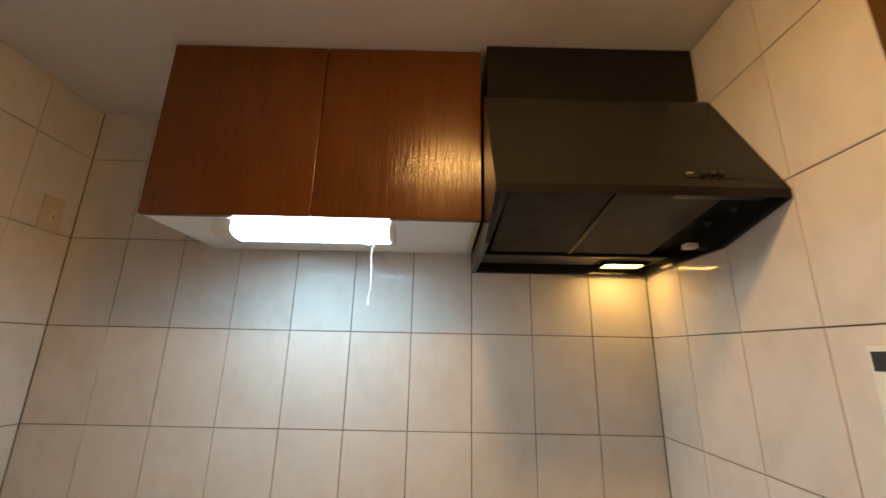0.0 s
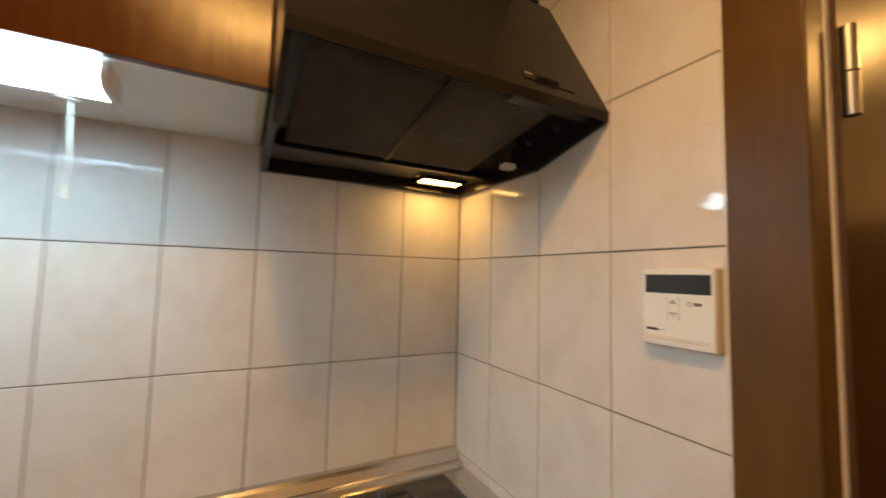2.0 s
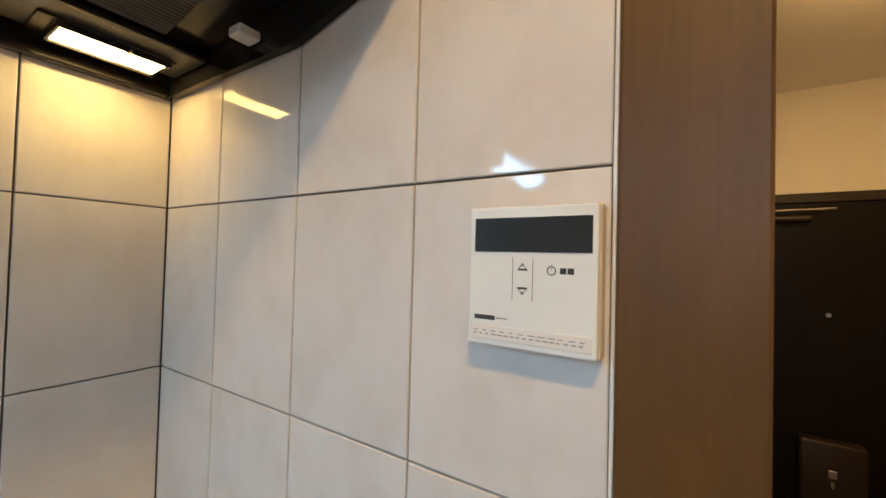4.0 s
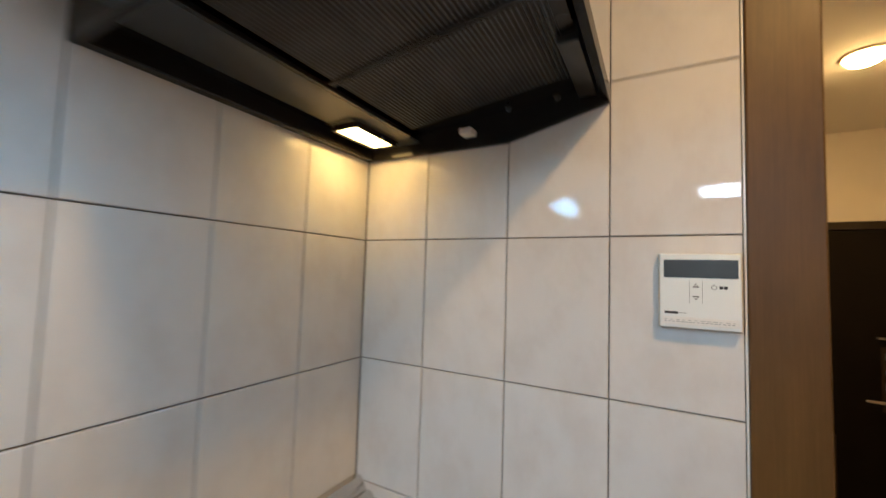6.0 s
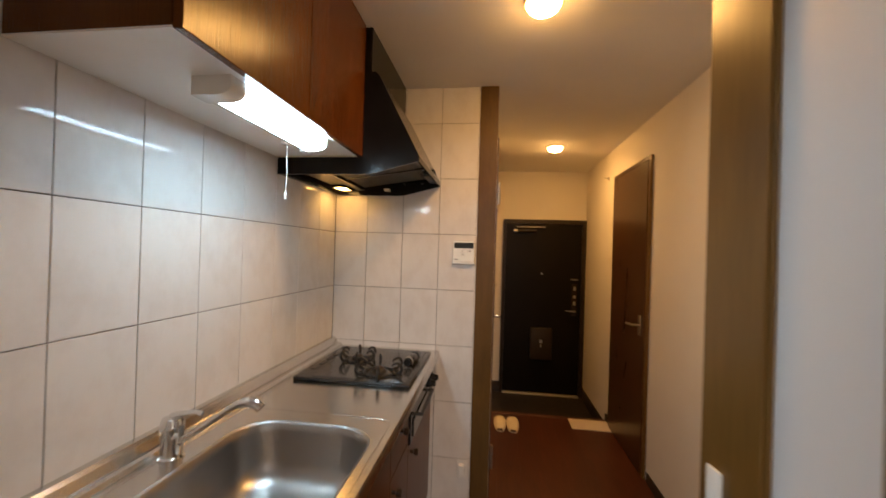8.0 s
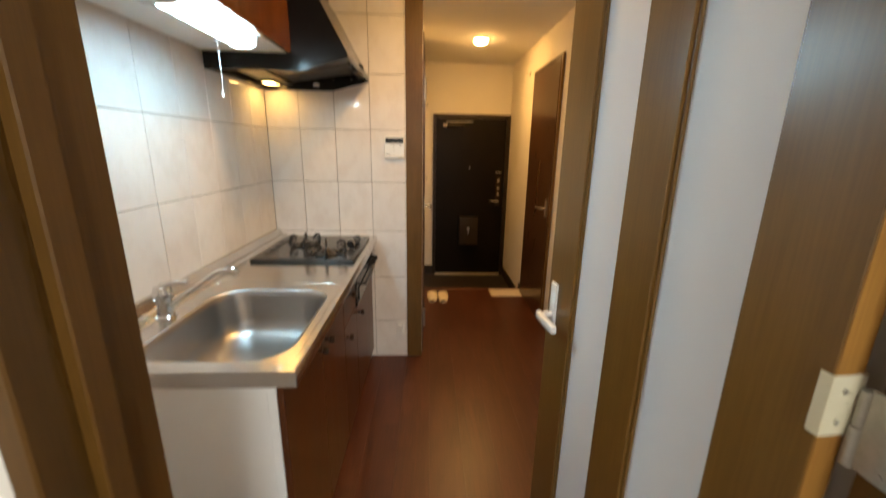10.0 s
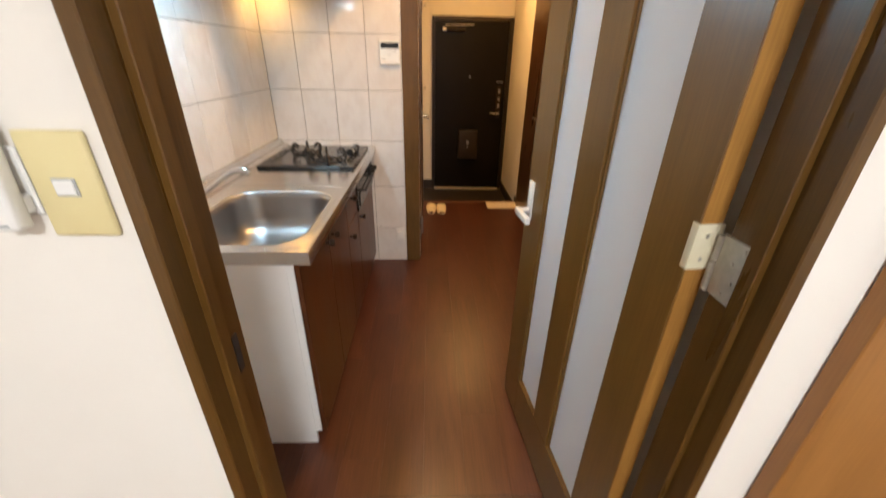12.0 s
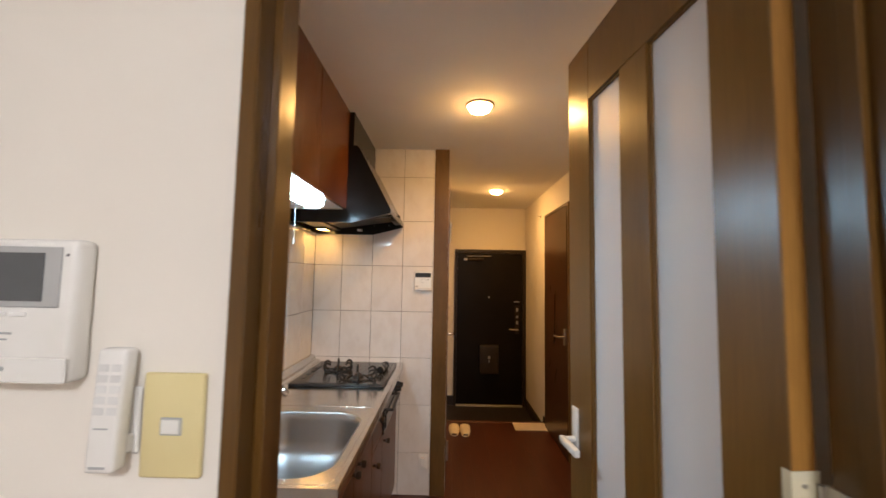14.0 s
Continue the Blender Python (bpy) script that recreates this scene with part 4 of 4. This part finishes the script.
for z in (0.18, 1.635):
    bm = bmesh.new()
    tube(bm, [(0.088, HALL - 0.018, z), (0.088, HALL - 0.018, z + 0.058)], 0.0095, 14)
    tube(bm, [(0.088, HALL - 0.018, z + 0.061), (0.088, HALL - 0.018, z + 0.125)], 0.0095, 14)
    part("hinge", bm, M_SATIN, bath, "satin steel hinge", True)
ls = thing("hall_switch", (0.95, HALL, 1.2), "small white switch on the corridor wall", "switch")
part("plate", cube(0.915, 0.985, HALL - 0.008, HALL, 1.16, 1.28, 0.003, 2), M_WHITE, ls)
part("rocker", cube(0.937, 0.963, HALL - 0.011, HALL - 0.008, 1.20, 1.24, 0.001), M_WHITE, ls)

side = thing("side_room_door", (0.83, RIGHT, 0), "dark brown wooden door with lever handle, closed", "door")
part("leaf", cube(0.492, 1.172, RIGHT + 0.002, RIGHT + 0.022, 0.008, 1.975, 0.002), M_DOOR, side)
part("frame_side", cube(0.462, 0.490, RIGHT + 0.001, RIGHT + 0.018, 0, 2.008, 0.002), M_FRAME, side)
part("frame_side", cube(1.174, 1.202, RIGHT + 0.001, RIGHT + 0.018, 0, 2.008, 0.002), M_DOOR, side)
part("frame_head", cube(0.490, 1.174, RIGHT + 0.001, RIGHT + 0.018, 1.979, 2.008, 0.002), M_DOOR, side)
lever_set(side, 0.555, RIGHT + 0.022, 0.93, 1, 1)
bm = bmesh.new()
box(bm, 1.40, 1.42, RIGHT, RIGHT + 0.012, 2.02, 2.045, 0.002)
tube(bm, [(1.41, RIGHT + 0.012, 2.035), (1.41, RIGHT + 0.03, 2.035), (1.41, RIGHT + 0.036, 2.046)], 0.003, 8)
whole("wall_hook", bm, M_SATIN, "small metal hook on the corridor wall", "hook")

# entrance door
fd = thing("entrance_door", (DOOR_X, -1.41, GENKAN), "black-brown steel entrance door with mail box and locks", "door")
DX = DOOR_X - 0.025
part("frame_side", cube(DX - 0.012, DOOR_X + 0.05, -0.980, -1.012, GENKAN, 1.735, 0.002), M_DFRAME, fd)
part("frame_side", cube(DX - 0.012, DOOR_X + 0.05, -1.805, RIGHT + 0.002, GENKAN, 1.735, 0.002), M_DFRAME, fd)
part("frame_head", cube(DX - 0.012, DOOR_X + 0.05, -1.012, -1.805, 1.690, 1.735, 0.002), M_DFRAME, fd)
part("threshold", cube(DX - 0.03, DOOR_X + 0.05, -1.012, -1.805, GENKAN, GENKAN + 0.018, 0.003), M_STEELPAINT, fd, "worn metal threshold")
dl = part("leaf", cube(DX, DX + 0.04, -1.014, -1.803, GENKAN + 0.02, 1.688, 0.002), M_FRONTDOOR, fd)
part("peephole", lathe(bmesh.new(), (DX, -1.40, 1.155), [(0.010, 0.001), (0.010, -0.004), (0.006, -0.005), (0.001, -0.004)], 14, "x"), M_SATIN, dl, "", True)
mb = part("mail_box", cube(DX - 0.075, DX, -1.29, -1.515, 0.25, 0.585, 0.012, 3), M_DFRAME, fd, "dark mail box", True)
part("latch", cube(DX - 0.082, DX - 0.075, -1.385, -1.415, 0.43, 0.465, 0.002), M_SATIN, mb)
part("latch_pin", cube(DX - 0.08, DX - 0.075, -1.394, -1.406, 0.385, 0.415, 0.002), M_SATIN, mb)
lk = part("lock_plate", cube(DX - 0.008, DX, -1.715, -1.765, 0.72, 1.06, 0.003), M_DFRAME, fd)
for z0, z1 in ((0.990, 1.030), (0.910, 0.940), (0.835, 0.875)):
    part("thumb_turn", cube(DX - 0.024, DX - 0.008, -1.728, -1.752, z0, z1, 0.003), M_SATIN, lk)
bm = tube(bmesh.new(), [(DX - 0.006, -1.74, 0.775), (DX - 0.05, -1.74, 0.775), (DX - 0.055, -1.72, 0.775), (DX - 0.055, -1.635, 0.778)], [0.012, 0.011, 0.011, 0.008], 10)
part("lever", bm, M_CHROME, lk, "", True)
bm = cube(DX - 0.03, DX, -1.77, -1.70, 1.10, 1.11, 0.002)
part("chain_guard", bm, M_SATIN, fd)
cl = part("door_closer", tube(bmesh.new(), [(DX - 0.03, -1.09, 1.612), (DX - 0.03, -1.33, 1.612)], 0.016, 14), M_DFRAME, fd, "dark door closer", True)
part("closer_tip", tube(bmesh.new(), [(DX - 0.03, -1.088, 1.612), (DX - 0.03, -1.13, 1.612)], 0.0175, 14), M_SATIN, cl, "", True)
part("closer_arm", tube(bmesh.new(), [(DX - 0.04, -1.12, 1.650), (DX - 0.03, -1.42, 1.655)], 0.005, 8), M_SATIN, cl, "", True)

# cupboards let into the entrance niche, one above the other
def niche_cupboard(z0, z1, knob_z, label):
    """A narrow cupboard whose door lies flush with the corridor wall."""
    c = thing("hall_cupboard", (1.385, -0.68, z0), label, "cabinet", "cupboards by the entrance")
    part("body", cube(1.217, 1.553, HALL + 0.020, -0.452, z0, z1, 0.002), M_DOOR, c)
    d = part("door", cube(1.219, 1.551, HALL - 0.002, HALL + 0.018, z0 + 0.003, z1 - 0.003, 0.002, 2), M_DOOR, c)
    bm = lathe(bmesh.new(), (1.500, HALL - 0.002, knob_z), [(0.007, 0), (0.006, -0.014), (0.012, -0.018), (0.013, -0.026), (0.009, -0.030), (0.001, -0.031)], 16, "y")
    part("knob", bm, M_SATIN, d, "satin metal knob", True)
    for z in (z0 + 0.05, z1 - 0.09):
        part("hinge", tube(bmesh.new(), [(1.226, HALL - 0.006, z), (1.226, HALL - 0.006, z + 0.04)], 0.004, 8), M_SATIN, d, "", True)
    return c


niche_cupboard(1.70, CEIL - 0.002, 1.755, "narrow brown wooden wall cupboard over the shoe cupboard")
niche_cupboard(GENKAN, 1.14, 1.075, "narrow brown wooden shoe cupboard standing in the niche")

# slippers
def slipper(x, y):
    t = thing("slipper", (x, y, 0), "cream yellow house slipper on the floor by the step", "slipper", "pair of slippers")
    def full(v):
        return math.copysign(abs(v) ** 0.72, v)
    pts = [(x + 0.130 * full(c), y + (0.047 if c > -0.2 else 0.043) * full(s)) for c, s in ((math.cos(2 * math.pi * k / 24), math.sin(2 * math.pi * k / 24)) for k in range(24))]
    bm = bmesh.new()
    lo = [bm.verts.new((a, b, 0.001)) for a, b in pts]
    hi = [bm.verts.new((a, b, 0.018)) for a, b in pts]
    for i in range(24):
        bm.faces.new((lo[i], lo[(i + 1) % 24], hi[(i + 1) % 24], hi[i]))
    bm.faces.new(lo[::-1])
    bm.faces.new(hi)
    part("sole", bm, M_SLIPPER, t, "", True)
    bm = bmesh.new()
    a = [bm.verts.new((x + (p - x) * 0.86, y + (q - y) * 0.82, 0.0195)) for p, q in pts]
    bm.faces.new(a)
    part("insole", bm, M_SLIPPER, t)
    # shade of the open toe, set in as a dark block
    part("toe_opening", cube(x - 0.136, x - 0.126, y - 0.020, y + 0.020, 0.012, 0.026, 0.002), M_TOESHADE, t, "dark block as the shade in the open toe")
    bm = bmesh.new()
    rows = []
    for i in range(7):
        u = i / 6
        xx = x + 0.045 - 0.177 * u
        w = 0.0495 * math.sqrt(max(0.03, 1 - (0.142 * u / 0.146) ** 3.0))
        h = 0.036 * (1 - 0.5 * u ** 1.6)
        rows.append([bm.verts.new((xx, y + w * math.cos(math.pi * k / 10), 0.012 + h * math.sin(math.pi * k / 10) ** 0.8)) for k in range(11)])
    for r, s in zip(rows, rows[1:]):
        for k in range(10):
            bm.faces.new((r[k], r[k + 1], s[k + 1], s[k]))
    bm.faces.new(rows[-1])
    part("upper", bm, M_SLIPPER, t, "", True)
    return t
slipper(1.055, -0.972)
slipper(1.050, -1.072)
whole("floor_mat", cube(1.08, 1.262, -1.535, -1.842, 0.0005, 0.009, 0.003, 2), M_MAT, "small cream mat on the floor by the step", "mat")

# ceiling lamps
def dome(x, y):
    t = thing("ceiling_lamp", (x, y, CEIL), "small round warm glowing ceiling lamp with metal rim, on", "lamp", "ceiling lamps")
    part("rim", lathe(bmesh.new(), (x, y, CEIL), [(0.069, 0.0), (0.069, -0.006), (0.067, -0.0085), (0.064, -0.008), (0.063, -0.001)], 36), M_BRASS, t, "", True)
    part("glass_skirt", lathe(bmesh.new(), (x, y, CEIL), [(0.0625, -0.006), (0.060, -0.013), (0.054, -0.021), (0.048, -0.0275)], 36), M_SKIRT, t, "dimmer side of the glass", True)
    part("dome", lathe(bmesh.new(), (x, y, CEIL), [(0.048, -0.0276), (0.038, -0.0325), (0.025, -0.037), (0.012, -0.040), (0.001, -0.041)], 36), M_BULB, t, "glowing warm glass dome", True)
dome(-0.683, -1.035)
dome(1.208, -1.36)
rl = thing("room_ceiling_lamp", (-4.2, -1.36, 2.4), "round white glowing ceiling lamp of the room", "lamp")
part("base", lathe(bmesh.new(), (-4.2, -1.36, 2.4), [(0.285, 0), (0.285, -0.02), (0.278, -0.025)], 36), M_WHITE, rl, "", True)
part("shade", lathe(bmesh.new(), (-4.2, -1.36, 2.4), [(0.28, -0.02), (0.275, -0.06), (0.22, -0.09), (0.11, -0.1), (0.001, -0.1)], 36), M_ROOM, rl, "", True)

# ---- tiles and boards ----
meshes = {}


def piece_mesh(key, size, thin, mat, chamfer):
    """Shared mesh of a slab: size along its two long axes, its face at 0 on the thin axis."""
    if key in meshes:
        return meshes[key]
    w, h, d = size
    bm = bmesh.new()
    box(bm, -w / 2, w / 2, 0, d, -h / 2, h / 2)
    front = [e for e in bm.edges if all(abs(v.co.y) < 1e-6 for v in e.verts)]
    bmesh.ops.bevel(bm, geom=front, offset=chamfer, segments=1, affect="EDGES")
    if thin == "x":
        bm.transform(Matrix.Rotation(radians(-90), 4, "Z"))
    elif thin == "-x":
        bm.transform(Matrix.Rotation(radians(90), 4, "Z"))
    elif thin == "z":
        bm.transform(Matrix.Rotation(radians(-90), 4, "X"))
    bmesh.ops.recalc_face_normals(bm, faces=bm.faces[:])
    me = bpy.data.meshes.new(key)
    bm.to_mesh(me)
    bm.free()
    me.materials.append(mat)
    meshes[key] = me
    return me


ROW_Z = [0.0, 0.26, 0.56, 0.86, 1.16, 1.46, 1.76, 2.06, CEIL]
J = 0.0026
rnd = random.Random(7)


def tile(parent, thin, at, w, h):
    me = piece_mesh(f"tile_{thin}_{w:.3f}_{h:.3f}", (w - J, h - J, 0.0055), thin, M_TILE, 0.0012)
    ob = new("tile", me)
    ob.parent = parent
    ob.location = at
    ob.rotation_euler = (rnd.uniform(-0.0012, 0.0012), rnd.uniform(-0.0007, 0.0007), rnd.uniform(-0.0012, 0.0012))
    return ob


for z0, z1 in zip(ROW_Z, ROW_Z[1:]):
    zc, h = (z0 + z1) / 2, z1 - z0
    for k in range(10):
        tile(wall_back, "y", (-0.2 * k - 0.1, 0.0, zc), 0.2, h)
    for a, b in ((0.0, -0.184), (-0.184, -0.386), (-0.386, -0.588), (-0.588, -0.7895)):
        tile(wall_end, "x", (0.0, (a + b) / 2, zc), a - b, h)
    for a, b in ((0.0, -0.2), (-0.2, -0.4), (-0.4, -0.6), (-0.6, -0.635)):
        tile(wall_left, "-x", (LEFT, (a + b) / 2, zc), a - b, h)

floor_ob = bpy.data.objects["floor"]
BW, BL = 0.1515, 0.91
SEAM = -1.722
row, y = 0, RIGHT
while y < -0.001:
    w = min(BW, -y)
    for first, last in ((LEFT - 0.3, SEAM - 0.0005), (SEAM + 0.0005, STEP - 0.046)):
        x = first - (row * 0.37) % BL
        while x < last:
            x0, x1 = max(x, first), min(x + BL, last)
            if x1 - x0 > 0.02:
                me = piece_mesh(f"board_{x1 - x0:.3f}_{w:.3f}", (x1 - x0 - 0.0002, w - 0.0002, 0.012), "z", M_FLOOR, 0.0002)
                ob = new("board", me)
                ob.parent = floor_ob
                ob.location = ((x0 + x1) / 2, y + w / 2, 0.0)
            x += BL
    y += BW
    row += 1
